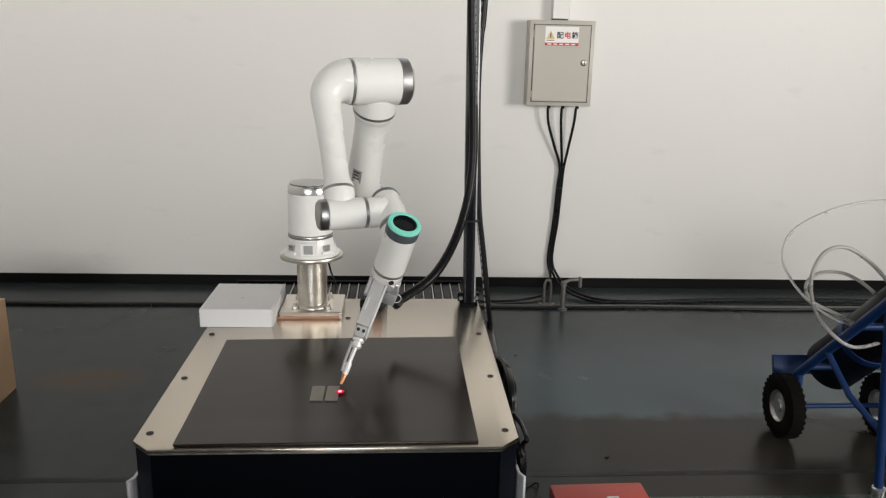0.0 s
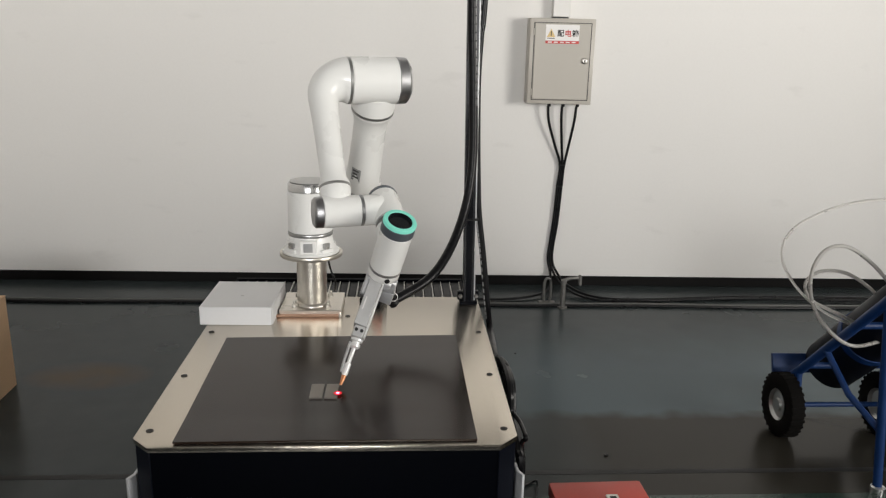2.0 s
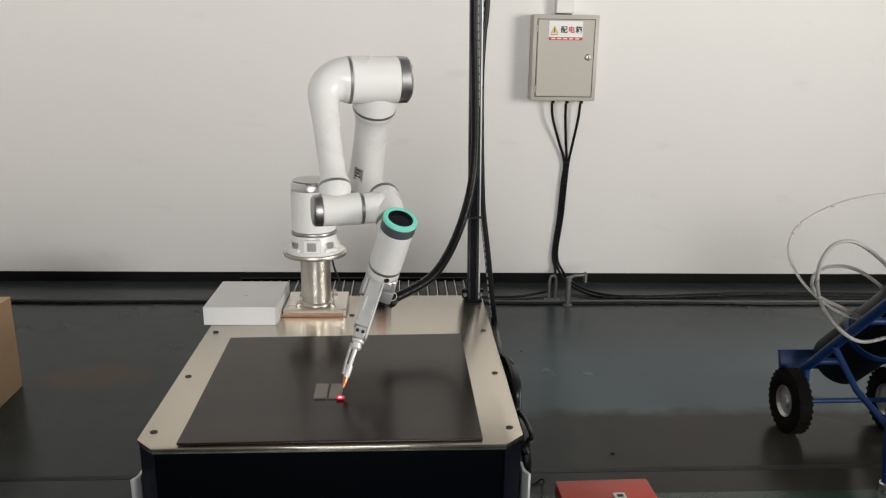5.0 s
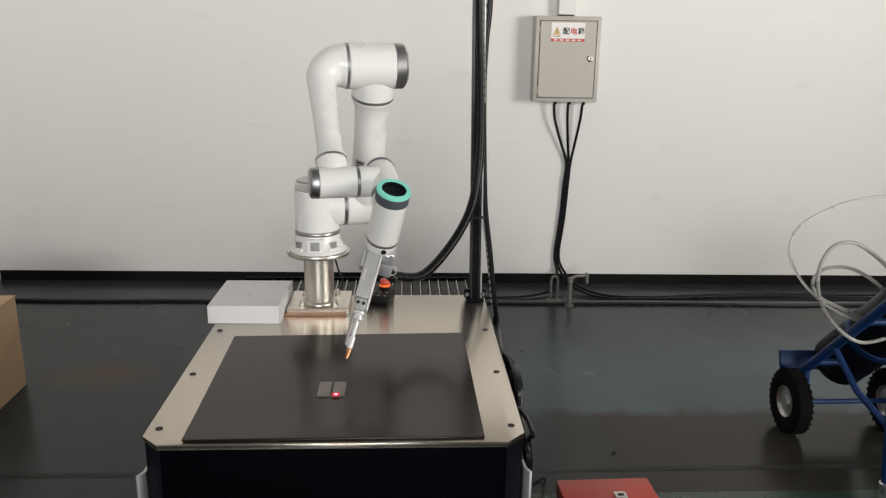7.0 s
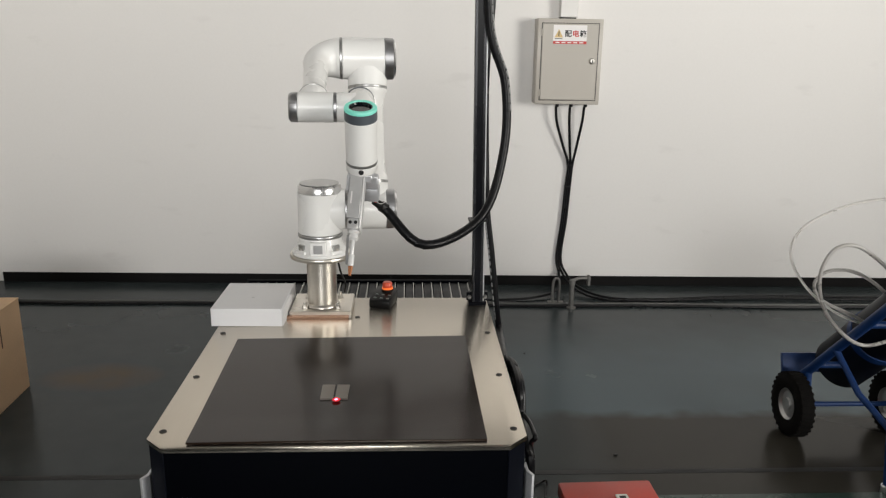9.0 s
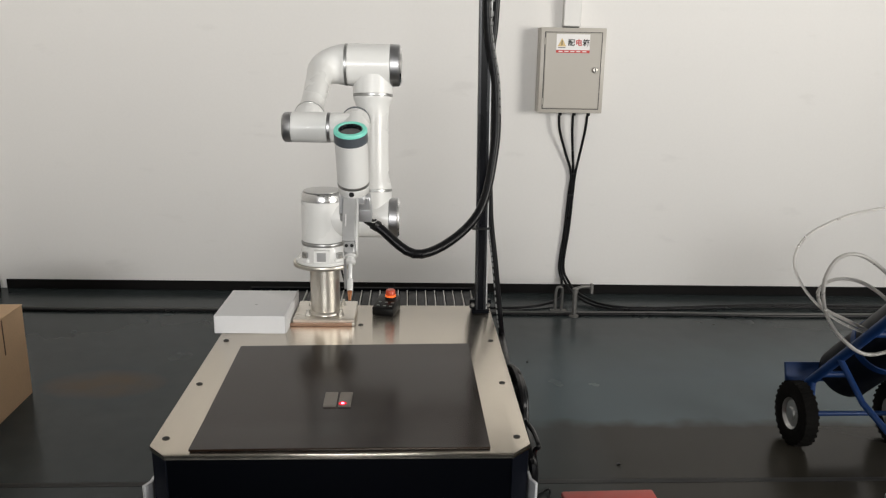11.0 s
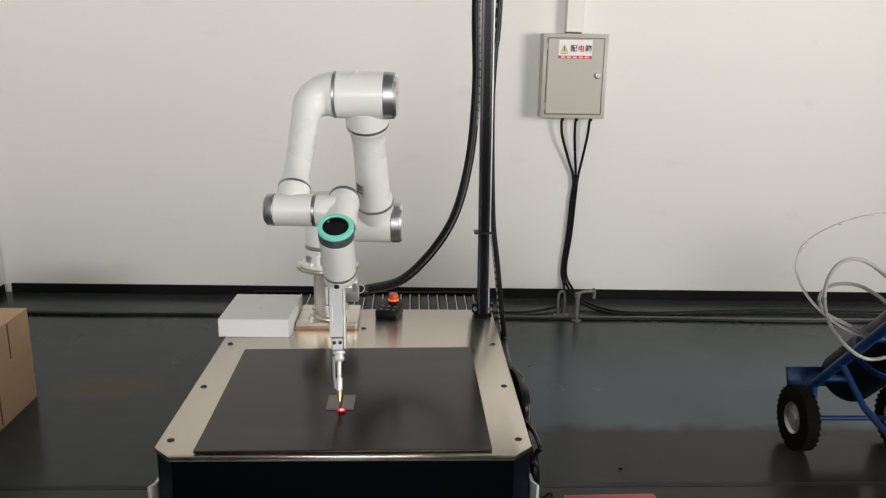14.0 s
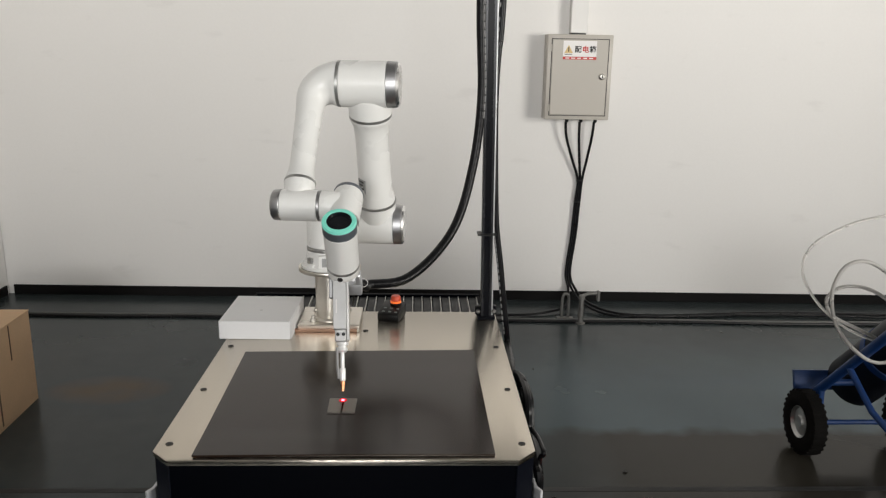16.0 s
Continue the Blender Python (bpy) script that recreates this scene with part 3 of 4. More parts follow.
def mast():
    m = thing("hose_mast", pose(0.366, 0.868, TOP, 0, -0.75, 0), "tall black metal profile mast with bolted foot, hose strapped on", "mast")
    bm = block(-0.0165, 0.0165, -0.0165, 0.0165, 0, 1.42, 0.002)
    part("profile", bm, POLE, m)
    for x in (-0.0125, 0.0125):
        part("profile_rib", block(x - 0.0035, x + 0.0035, -0.0192, -0.0168, 0.002, 1.415, 0.0006), RIB, m, "paler edge rib")
    part("profile_rail", block(0.017, 0.0215, -0.010, 0.010, 0.002, 1.41, 0.001), ALU, m, "paler edge rail")
    part("foot_clamp", block(-0.028, 0.028, -0.024, 0.024, 0.0005, 0.012, 0.002), POLE, m)
    for x in (-0.0245, 0.0245):
        part("clamp_bolt", lathe([(0.0, -0.012), (0.0045, -0.012), (0.0045, -0.003), (0.007, -0.002), (0.007, 0.006), (0.005, 0.008), (0, 0.008)], pose(x, -0.010, 0.026, 90), 6), PIPEMETAL, m)
        part("clamp_lug", block(x - 0.009, x + 0.009, -0.006, 0.014, 0.012, 0.040, 0.002), POLE, m)
    part("hose_tie", block(-0.030, 0.028, -0.026, 0.020, 0.272, 0.277, 0.001), RUBBER, m)
    part("jib", block(-0.016, 0.05, -0.014, 0.014, 1.42, 1.45, 0.003), POLE, m)


mast()


def mast_cable():
    """The wrapped cable that drops behind the mast and down the cart's side."""
    pts = [(0.40, 0.872, 2.2), *[(0.387, 0.872, 1.719), (0.379, 0.872, 1.609), (0.375, 0.872, 1.481), (0.379, 0.872, 1.315), (0.386, 0.872, 1.161), (0.392, 0.872, 1.081), (0.408, 0.872, 0.964), (0.428, 0.872, 0.797), (0.442, 0.872, 0.702)],
           *[(0.416, 0.562, 0.748)], (0.412, 0.55, 0.66), (0.411, 0.52, 0.40), (0.411, 0.50, 0.012)]
    line = smooth_line(pts, 200)
    c = thing("wrapped_cable", pose(0, 0, 0), "black spiral-wrapped cable hanging beside the mast", "cable")
    part("sleeve", sweep(line, 0.0105, 10), SLEEVE, c)
    # the highlight down the cable's side, put in as short pale dashes
    for i in range(4, 130, 2):
        d = between(line[i], line[i + 1])
        x = Vector((0, 1, 0)).cross(d.col[2].to_3d()).normalized()
        m = Matrix((x, d.col[2].to_3d().cross(x), d.col[2].to_3d())).transposed().to_4x4()
        m.translation = line[i]
        part("cable_glint", block(-0.0022, 0.0022, -0.0118, -0.0100, -0.0065, 0.0065, 0.0005, m=m @ pose(0, 0, 0, 0, 0, 48)), WRAPGLINT, c)
    runs = (([(0.424, 0.620, 0.720), (0.424, 0.459, 0.778), (0.424, 0.340, 0.788), (0.424, 0.291, 0.762), (0.424, 0.277, 0.715), (0.424, 0.190, 0.715), (0.424, 0.131, 0.697), (0.424, 0.103, 0.662)], 0.0102),
            ([(0.430, 0.635, 0.694), (0.430, 0.508, 0.745), (0.430, 0.414, 0.741), (0.430, 0.354, 0.723), (0.430, 0.285, 0.700), (0.430, 0.214, 0.688), (0.430, 0.155, 0.674), (0.430, 0.128, 0.640)], 0.0105),
            ([(0.436, 0.645, 0.699), (0.436, 0.475, 0.759), (0.436, 0.357, 0.765), (0.436, 0.325, 0.726), (0.436, 0.307, 0.699), (0.436, 0.238, 0.694), (0.436, 0.169, 0.675), (0.436, 0.152, 0.618)], 0.0094),
            ([(0.432, 0.551, 0.713), (0.432, 0.392, 0.729), (0.432, 0.294, 0.717), (0.432, 0.181, 0.746), (0.432, 0.108, 0.756), (0.432, 0.097, 0.748), (0.432, 0.138, 0.718), (0.432, 0.164, 0.660)], 0.0055),
            ([(0.428, 0.552, 0.736), (0.428, 0.456, 0.781), (0.428, 0.392, 0.793), (0.428, 0.393, 0.758), (0.428, 0.437, 0.757), (0.428, 0.506, 0.749)], 0.0055))
    for q, r in runs:
        tail = [] if r < 0.009 else [(0.425, q[-1][1] + 0.03, 0.35), (0.43, q[-1][1] + 0.10, 0.10), (0.45, q[-1][1] + 0.2, 0.010)]
        tagged(part("control_cable", sweep(smooth_line(list(q) + tail, 60), r, 8), SLEEVE), "thin black control cable bunched down the cart's side", "cable", "cables beside the cart")
    q = [(0.50, 0.9, 0.006), *[(0.573, 1.051, 0.006), (0.619, 1.080, 0.006), (0.656, 1.110, 0.006)], *[(0.667, 1.095, 0.020)], *[(0.668, 1.083, 0.006), (0.654, 1.028, 0.006), (0.631, 0.940, 0.006)]]
    tagged(part("control_cable", sweep(smooth_line(q, 30), 0.004, 8), SLEEVE), "thin black cable end curled on the floor", "cable", "cables beside the cart")


mast_cable()

# ---- the robot ----
RB = Vector((-0.115, 0.8077, 0.9673))
D1, A2, A3, D5, XW = 0.1502, 0.4431, 0.3593, 0.0986, 0.1213
XE, XF, BZ = 0.1459, 0.0, -0.015


def pedestal():
    p = thing("robot_pedestal", pose(RB.x, RB.y + 0.008, TOP), "stainless steel pedestal with a square base plate", "pedestal")
    part("base_plate", block(-0.092, 0.092, -0.070, 0.100, 0.0005, 0.018, 0.002), STEEL, p)
    part("front_bar", block(-0.104, 0.085, -0.0840, -0.071, 0.0002, 0.0070, 0.0006), COPPER, p, "copper bar along the base plate's front")
    part("bar_end", block(0.0855, 0.0935, -0.0840, -0.071, 0.0002, 0.0085, 0.001), LATCH, p)
    part("column", lathe([(0.048, 0.0185), (0.048, 0.024), (0.0445, 0.028), (0.0445, 0.171)], None, 48), POLISH, p)
    part("weld_bead", lathe([(0.045, 0.0185), (0.053, 0.0188), (0.052, 0.023), (0.047, 0.028)], None, 40), STEEL, p)
    part("flange", lathe([(0.0, 0.1715), (0.092, 0.1715), (0.093, 0.173), (0.093, 0.182), (0.092, 0.1835), (0, 0.1835)], None, 56), POLISH, p)
    for i in range(4):
        a = radians(45 + 90 * i)
        x, y = 0.070 * math.cos(a), 0.012 + 0.070 * math.sin(a)
        b = part("anchor_bolt", lathe([(0.0085, 0.018), (0.0085, 0.027), (0.005, 0.028), (0.005, 0.036), (0, 0.037)], pose(x, y, 0), 6), LATCH, p)
        part("washer", lathe([(0.011, 0.0181), (0.011, 0.0200), (0, 0.0200)], pose(x, y, 0), 18), LATCH, b)
    part("lead_wire", sweep(smooth_line([(0.05, 0.0, 0.152), (0.06, -0.03, 0.13), (0.072, -0.02, 0.09), (0.066, 0.02, 0.05)], 24), 0.003, 8), RUBBER, p)


pedestal()

LINKS = {}


def revolve_x(profile, x0=0.0):
    """A solid of revolution about local x from (x, radius) pairs."""
    return lathe([(r, x) for x, r in profile], pose(x0, 0, 0) @ ALONG_X, 48)


def robot():
    arm = thing("collaborative_robot", Matrix.Translation(RB), "white six-axis collaborative robot arm with grey joint rings", "robot arm")
    # fixed foot
    foot = part("base", lathe([(0.0, 0.018), (0.084, 0.018), (0.085, 0.020), (0.084, 0.026), (0.077, 0.030), (0.070, 0.042), (0.066, 0.056), (0.064, 0.070), (0, 0.070)], None, 56), WHITE, arm)
    for i in range(4):
        a = radians(-90 + 45 + 90 * i)
        part("bolt_pad", block(-0.022, 0.022, -0.02, 0.010, 0.0225, 0.038, 0.004, m=pose(0.07 * math.cos(a), 0.07 * math.sin(a), 0, 0, 0, math.degrees(a) - 90)), WHITE, foot)
        part("mounting_bolt", lathe([(0.0055, 0.038), (0.0055, 0.044), (0, 0.0445)], pose(0.074 * math.cos(a), 0.074 * math.sin(a), 0), 12), LATCH, foot)
    plate = part("type_plate", block(-0.024, 0.024, -0.0775, -0.060, 0.027, 0.066, 0.002), WHITE, foot)
    part("plate_mark", block(-0.013, 0.013, -0.0785, -0.0776, 0.033, 0.059), RING, plate, "grey square mark")
    for s in (-1, 1):
        part("plate_mark", block(-0.010, 0.010, -0.0760, -0.0690, 0.036, 0.054, m=pose(0, 0, 0, 0, 0, 44 * s)), RING, plate)
    part("joint_ring", lathe([(0.0655, 0.0705), (0.0665, 0.072), (0.0665, 0.079), (0.0655, 0.0805)], None, 56), RING, foot)

    # shoulder, turns about the upright
    sh = part("shoulder", lathe([(0.062, 0.081), (0.0645, 0.083), (0.0645, 0.202), (0.062, 0.2025)], None, 56), WHITE, arm)
    part("shoulder_stub", revolve_x([(0.02, 0.056), (0.050, 0.0605), (0.066, 0.060), (0.0745, 0.0585)]), WHITE, sh, at=pose(0, 0, D1))
    part("shoulder_cap", lathe([(0.0635, 0.203), (0.0645, 0.204), (0.0640, 0.221), (0.060, 0.227), (0.052, 0.229), (0, 0.229)], None, 56), CHROME, sh, "bright metal cap band")
    part("cap_inlay", lathe([(0.0575, 0.2285), (0.0575, 0.2305), (0.050, 0.2312), (0, 0.2312)], None, 48), RING, sh, "grey cap inlay")
    part("joint_ring", revolve_x([(0.0750, 0.058), (0.0755, 0.0590), (0.0795, 0.0590), (0.080, 0.0575)]), DARKSTEEL, sh, at=pose(0, 0, D1))

    # upper arm
    ua = part("upper_arm", lathe([(0.054, 0.030), (0.0565, 0.066), (0.0565, 0.078)], None, 48), WHITE, arm)
    part("tube", lathe([(0.0555, 0.0865), (0.056, 0.092), (0.051, 0.110), (0.0475, 0.140), (0.0455, 0.22), (0.0455, A2 - 0.15), (0.048, A2 - 0.118), (0.0535, A2 - 0.102), (0.057, A2 - 0.0955), (0.057, A2 - 0.0905)],
                       pose(XE, 0, 0), 56), WHITE, ua)
    ua.data.transform(Matrix.Translation((XE, 0, 0)))
    part("lower_housing", revolve_x([(0.0855, 0.0575), (0.088, 0.0595), (0.194, 0.0595), (0.1955, 0.058)]), WHITE, ua)
    part("cap_band", revolve_x([(0.196, 0.0585), (0.197, 0.0598), (0.219, 0.0590), (0.222, 0.056)]), DARKSTEEL, ua, "brushed steel cap band")
    part("end_cap", revolve_x([(0.2222, 0.0555), (0.2265, 0.052), (0.2275, 0.0)]), CHROME, ua)
    part("joint_ring", revolve_x([(0.0802, 0.0575), (0.081, 0.0592), (0.0845, 0.0592), (0.0852, 0.0575)]), RING, ua)
    for z in (0.0783, A2 - 0.0902):
        part("joint_ring", lathe([(0.0560, z), (0.0580, z + 0.0008), (0.0580, z + 0.0072), (0.0560, z + 0.008)], pose(XE, 0, 0), 48), RING, ua)
    part("elbow_neck", lathe([(0.0575, A2 - 0.082), (0.0575, A2 - 0.066), (0.055, A2 - 0.03)], pose(XE, 0, 0), 48), WHITE, ua)
    part("elbow_housing", revolve_x([(0.0735, 0.0585), (0.076, 0.0605), (0.1945, 0.0605), (0.196, 0.0592)], 0.0), WHITE, ua, at=pose(0, 0, A2))
    part("cap_band", revolve_x([(0.1965, 0.0597), (0.1975, 0.0608), (0.2215, 0.0595), (0.225, 0.056)]), DARKSTEEL, ua, "brushed steel cap band", at=pose(0, 0, A2))
    part("end_cap", revolve_x([(0.2252, 0.0555), (0.2295, 0.051), (0.231, 0.0)]), CHROME, ua, at=pose(0, 0, A2))
    part("joint_ring", revolve_x([(0.0660, 0.0585), (0.0665, 0.0602), (0.0728, 0.0602), (0.0733, 0.0585)]), RING, ua, at=pose(0, 0, A2))
    st = part("data_label", block(-0.014, 0.014, -0.0472, -0.0440, 0.112, 0.172, m=pose(XE, 0, 0, 0, 0, -42)), GREYLABEL, ua, "small printed data label")
    for k in range(5):
        part("label_bar", block(-0.010, 0.008 - 0.004 * (k % 2), -0.0480, -0.0470, 0.118 + 0.011 * k, 0.123 + 0.011 * k, m=pose(XE, 0, 0, 0, 0, -42)), PIPE, st)

    # forearm: a bend out of the elbow, a tube down to the wrist housing
    pts, rad = [], []
    bend = 0.062 - XF
    for i in range(15):
        a = radians(90 * i / 14)
        pts.append((0.062 - bend * math.sin(a), 0, -bend * (1 - math.cos(a))))
        rad.append(0.0588 - 0.0215 * (i / 14) ** 1.1)
    for z, r in ((-0.095, 0.0352), (-0.14, 0.0335), (-0.20, 0.0318), (A3 * -1 + 0.105, 0.0310), (A3 * -1 + 0.085, 0.0325), (A3 * -1 + 0.071, 0.0385), (A3 * -1 + 0.066, 0.0390)):
        pts.append((XF, 0, z))
        rad.append(r)
    fa = part("forearm", sweep([(0.0657, 0, 0)] + pts, [0.0592] + rad, 48), WHITE, arm)
    part("joint_ring", lathe([(0.0385, 0), (0.0396, 0.0008), (0.0396, 0.0058), (0.0385, 0.0066)], pose(XF, 0, -A3 + 0.059), 40), RING, fa)
    part("wrist_neck", lathe([(0.030, 0.015), (0.0365, 0.038), (0.0388, 0.050), (0.0388, 0.0588)], pose(XF, 0, -A3), 40), WHITE, fa)
    part("wrist_housing", revolve_x([(-0.037, 0.0372), (-0.0355, 0.0384), (0.0515, 0.0384), (0.053, 0.0372)]), WHITE, fa, at=pose(0, 0, -A3))
    part("cap_band", revolve_x([(-0.0375, 0.0375), (-0.0385, 0.0384), (-0.0545, 0.0375), (-0.0570, 0.0355)]), DARKSTEEL, fa, "brushed steel cap band", at=pose(0, 0, -A3))
    part("end_cap", revolve_x([(-0.0572, 0.035), (-0.0600, 0.032), (-0.0610, 0.0)]), RING, fa, at=pose(0, 0, -A3))
    part("joint_ring", revolve_x([(0.0533, 0.0370), (0.0540, 0.0382), (0.0605, 0.0382), (0.061, 0.0370)]), DARKSTEEL, fa, at=pose(0, 0, -A3))

    # second wrist joint: a short tee whose barrel lies fore and aft
    w1 = part("wrist_elbow", lathe([(0.035, -0.050), (0.0375, -0.047), (0.0380, 0.030), (0.0365, 0.040)], ALONG_Y, 48), WHITE, arm)
    part("side_stub", revolve_x([(0.0614 - XW, 0.0370), (0.070 - XW, 0.0380), (-0.012, 0.0370), (0.0, 0.030)]), WHITE, w1)
    part("cap_band", lathe([(0.0372, 0.0403), (0.0380, 0.0412), (0.0362, 0.050), (0.032, 0.0545), (0, 0.056)], ALONG_Y, 48), CAPBAND, w1, "grey end cap")
    part("joint_ring", lathe([(0.0365, -0.0575), (0.0380, -0.0568), (0.0380, -0.0512), (0.0365, -0.0505)], ALONG_Y, 48), RING, w1)

    # last wrist joint with lit status ring
    w2 = part("wrist_barrel", lathe([(0.0383, 0.0295), (0.0397, 0.028), (0.0397, -0.082), (0.0383, -0.0835)], None, 48), WHITE, arm)
    part("barrel_neck", lathe([(0.0365, 0.0), (0.0365, D5 - 0.0585)], pose(0, D5 - 0.0580, 0, 90), 40), WHITE, w2)
    part("band", lathe([(0.0397, 0.0300), (0.0408, 0.0310), (0.0408, 0.0530), (0.0397, 0.0540)], None, 48), CAPBAND, w2, "slate grey band")
    part("status_ring", lathe([(0.0397, 0.0543), (0.0408, 0.0552), (0.0408, 0.0600), (0.0388, 0.0632), (0.0309, 0.0638), (0.0295, 0.0615), (0.0295, 0.0555), (0.0397, 0.0543)], None, 56, caps=False), LED, w2, "lit green status ring")
    part("end_glass", lathe([(0.0293, 0.0550), (0.0293, 0.0620), (0.0266, 0.0620), (0.0248, 0.0562), (0, 0.0558)], None, 48), BLACKGLASS, w2, "black recessed end glass")
    part("joint_ring", lathe([(0.0388, -0.0840), (0.0402, -0.0848), (0.0402, -0.0898), (0.0388, -0.0906)], None, 48), RING, w2)
    part("tool_flange", lathe([(0.0388, -0.0908), (0.0397, -0.0918), (0.0397, -0.1085), (0.0374, -0.1115), (0, -0.1115)], None, 48), WHITE, w2)
    part("connector_port", lathe([(0.0065, 0), (0.0065, 0.003), (0.0045, 0.003), (0.0045, 0.001), (0, 0.001)], pose(-0.002, -0.0388, -0.0985, 90), 20), INK, w2)

    # welding head in the frame of the last joint
    tip = Vector((0.005, -0.2458, -0.269))
    root = Vector((-0.004, -0.030, -0.134))
    g = between(root, tip)
    length = (tip - root).length
    gun = part("welding_head", block(-0.0205, 0.0115, -0.021, 0.018, -0.014, length - 0.148, 0.0012, m=g @ pose(0, 0, 0, 0, 0, TWIST)), ALU, arm, "grey aluminium laser welding head")
    gm = g @ pose(0, 0, 0, 0, 0, TWIST)
    part("bright_side", block(0.012, 0.0170, -0.022, 0.016, -0.010, length - 0.121, 0.0015, m=gm), MILLED, gun, "bright machined side plate")
    part("slot", block(-0.0140, -0.0112, 0.0182, 0.0194, 0.035, 0.068, m=gm), LABEL, gun)
    part("bracket", block(-0.030, 0.030, -0.030, 0.050, -0.1335, -0.1122, 0.003), ALULIGHT, gun, "pale bracket under the flange")
    part("bracket_wing", block(-0.030, -0.0208, -0.006, 0.014, -0.016, 0.030, 0.002, m=gm), ALULIGHT, gun)
    part("back_plate", block(-0.040, 0.040, 0.004, 0.026, -0.172, -0.134, 0.003), ALULIGHT, gun, "pale clamp block behind the head")
    part("back_plate", block(-0.042, 0.041, 0.006, 0.040, -0.212, -0.1732, 0.004), ALULIGHT, gun, "pale clamp block behind the head")
    part("lower_block", block(-0.0165, 0.0110, -0.019, 0.0165, length - 0.1475, length - 0.117, 0.003, m=gm), ALU, gun)
    for x in (-0.010, 0.005):
        part("cap_screw", lathe([(0.0042, 0), (0.0042, 0.003), (0, 0.003)], gm @ pose(x * 0.9 - 0.0005, 0.0166, length - 0.135, -90), 12), INK, gun)
    part("collar", lathe([(0.0145, 0), (0.0145, 0.006), (0.010, 0.008), (0.010, 0.012), (0.0125, 0.013), (0.0125, 0.020), (0.0085, 0.024)], gm @ pose(0, 0, length - 0.1165), 28), MILLED, gun)
    part("nozzle_tube", lathe([(0.0050, 0), (0.0050, 0.034), (0.0044, 0.035), (0.0044, 0.037), (0.0074, 0.039), (0.0074, 0.064), (0.0060, 0.068)], gm @ pose(0, 0, length - 0.0925), 24), MILLED, gun, "bright nozzle tube")
    part("feed_tube", sweep([gm @ Vector(p) for p in ((-0.013, 0.004, length - 0.105), (-0.012, 0.003, length - 0.06), (-0.0095, 0.0, length - 0.030))], 0.0035, 8), DARKSTEEL, gun)
    part("copper_tip", lathe([(0.0058, 0), (0.0055, 0.006), (0.0032, 0.0235), (0, 0.0235)], gm @ pose(0, 0, length - 0.0238), 20), NOZZLE, gun, "copper nozzle tip")
    part("hose_socket", lathe([(0.010, -0.016), (0.012, 0.008), (0.0155, 0.010), (0.0155, 0.028), (0.0135, 0.030)], between(SOCKET, SOCKET + SOCKDIR), 24), RUBBER, gun, "black hose socket")
    part("tie_loop", lathe([(0.0120, -0.0015), (0.0132, -0.001), (0.0132, 0.001), (0.0120, 0.0015), (0.0120, -0.0015)], pose(SOCKET.x + 0.012, SOCKET.y - 0.030, SOCKET.z + 0.034, 70, 20, 0), 24, caps=False), LABEL, gun, "white cable tie loop")
    part("red_plug", lathe([(0.0035, 0), (0.0035, 0.016), (0, 0.017)], between(SOCKET + Vector((-0.006, -0.010, 0.012)), SOCKET + Vector((-0.006, -0.012, 0.04))), 12), REDINK, gun)
    LINKS.update(shoulder=sh, upper_arm=ua, forearm=fa, wrist_elbow=w1, wrist_barrel=w2, welding_head=gun)
    return arm


TWIST = 0.0
SOCKET = Vector((0.026, 0.110, -0.280))
SOCKDIR = Vector((0.75, 0.1, -0.6)).normalized()
ARM = robot()

# ---- moving hose, in short rigid lengths ----
HOSE_N = 64


def hose_parts():
    h = thing("welding_hose", pose(0, 0, 0), "thick black sleeved welding hose looped from the mast to the robot", "hose")
    first = None
    rings = []
    for i in range(HOSE_N):
        if first is None:
            bm = lathe([(0.0, -0.004), (0.0125, -0.002), (0.0132, 0.002), (0.0132, 0.0275), (0.0125, 0.0315), (0.0, 0.0335)], None, 16)
            first = part("hose_length", bm, SLEEVE, h)
            rings.append(first)
        else:
            o = new("hose_length", first.data)
            o.parent = h
            rings.append(o)
    # the hose's broken side highlight, put in as pale strips
    glint = None
    for k, o in enumerate(rings[:34]):
        if glint is None:
            bm = block(-0.0024, 0.0024, -0.0141, -0.0128, 0.0035, 0.0225, 0.0005, m=pose(0, 0, 0, 0, 0, -48))
            glint = part("hose_glint", bm, WRAPGLINT, o)
        else:
            e = new("hose_glint", glint.data)
            e.parent = o
    return rings


HOSE_PARTS = hose_parts()

# ---- laser spot ----
SPOT = part("laser_spot", lathe([(0.0044, 0), (0.0037, 0.0006), (0, 0.0008)], None, 24), LASER)
tagged(SPOT, "small bright red laser spot on the coupons", "laser spot")
part("halo", lathe([(0.0100, -0.0002), (0.0098, 0.0003), (0, 0.0003)], None, 24), LASERHALO, SPOT, "dimmer red rim")


# ---- things on the floor ----
def cardboard_box():
    b = thing("cardboard_box", pose(-1.622, 1.985, 0, 0, 0, 1.0), "brown cardboard box, taped, standing on the floor", "box")
    part("carton", block(-0.55, 0, -0.62, 0, 0.0, 0.432, 0.004), CARD, b)
    part("top_flap", block(-0.55, 0.001, -0.622, -0.325, 0.4325, 0.437, 0.001), CARD, b)
    part("top_flap", block(-0.55, 0.001, -0.295, 0.001, 0.4325, 0.438, 0.001), CARD, b)
    part("top_seam", block(-0.54, -0.003, -0.3245, -0.2955, 0.4323, 0.4335), TAPE, b, "dark gap between the top flaps")
    part("tape_strip", block(-0.0005, 0.0012, -0.335, -0.325, 0.02, 0.2, 0.0002), TAPE, b)
    part("tape_strip", block(-0.0005, 0.0012, -0.34, -0.326, 0.30, 0.40, 0.0002), TAPE, b)
    part("tape_strip", block(-0.0005, 0.0012, -0.20, -0.192, 0.27, 0.43, 0.0002), TAPE, b)


cardboard_box()


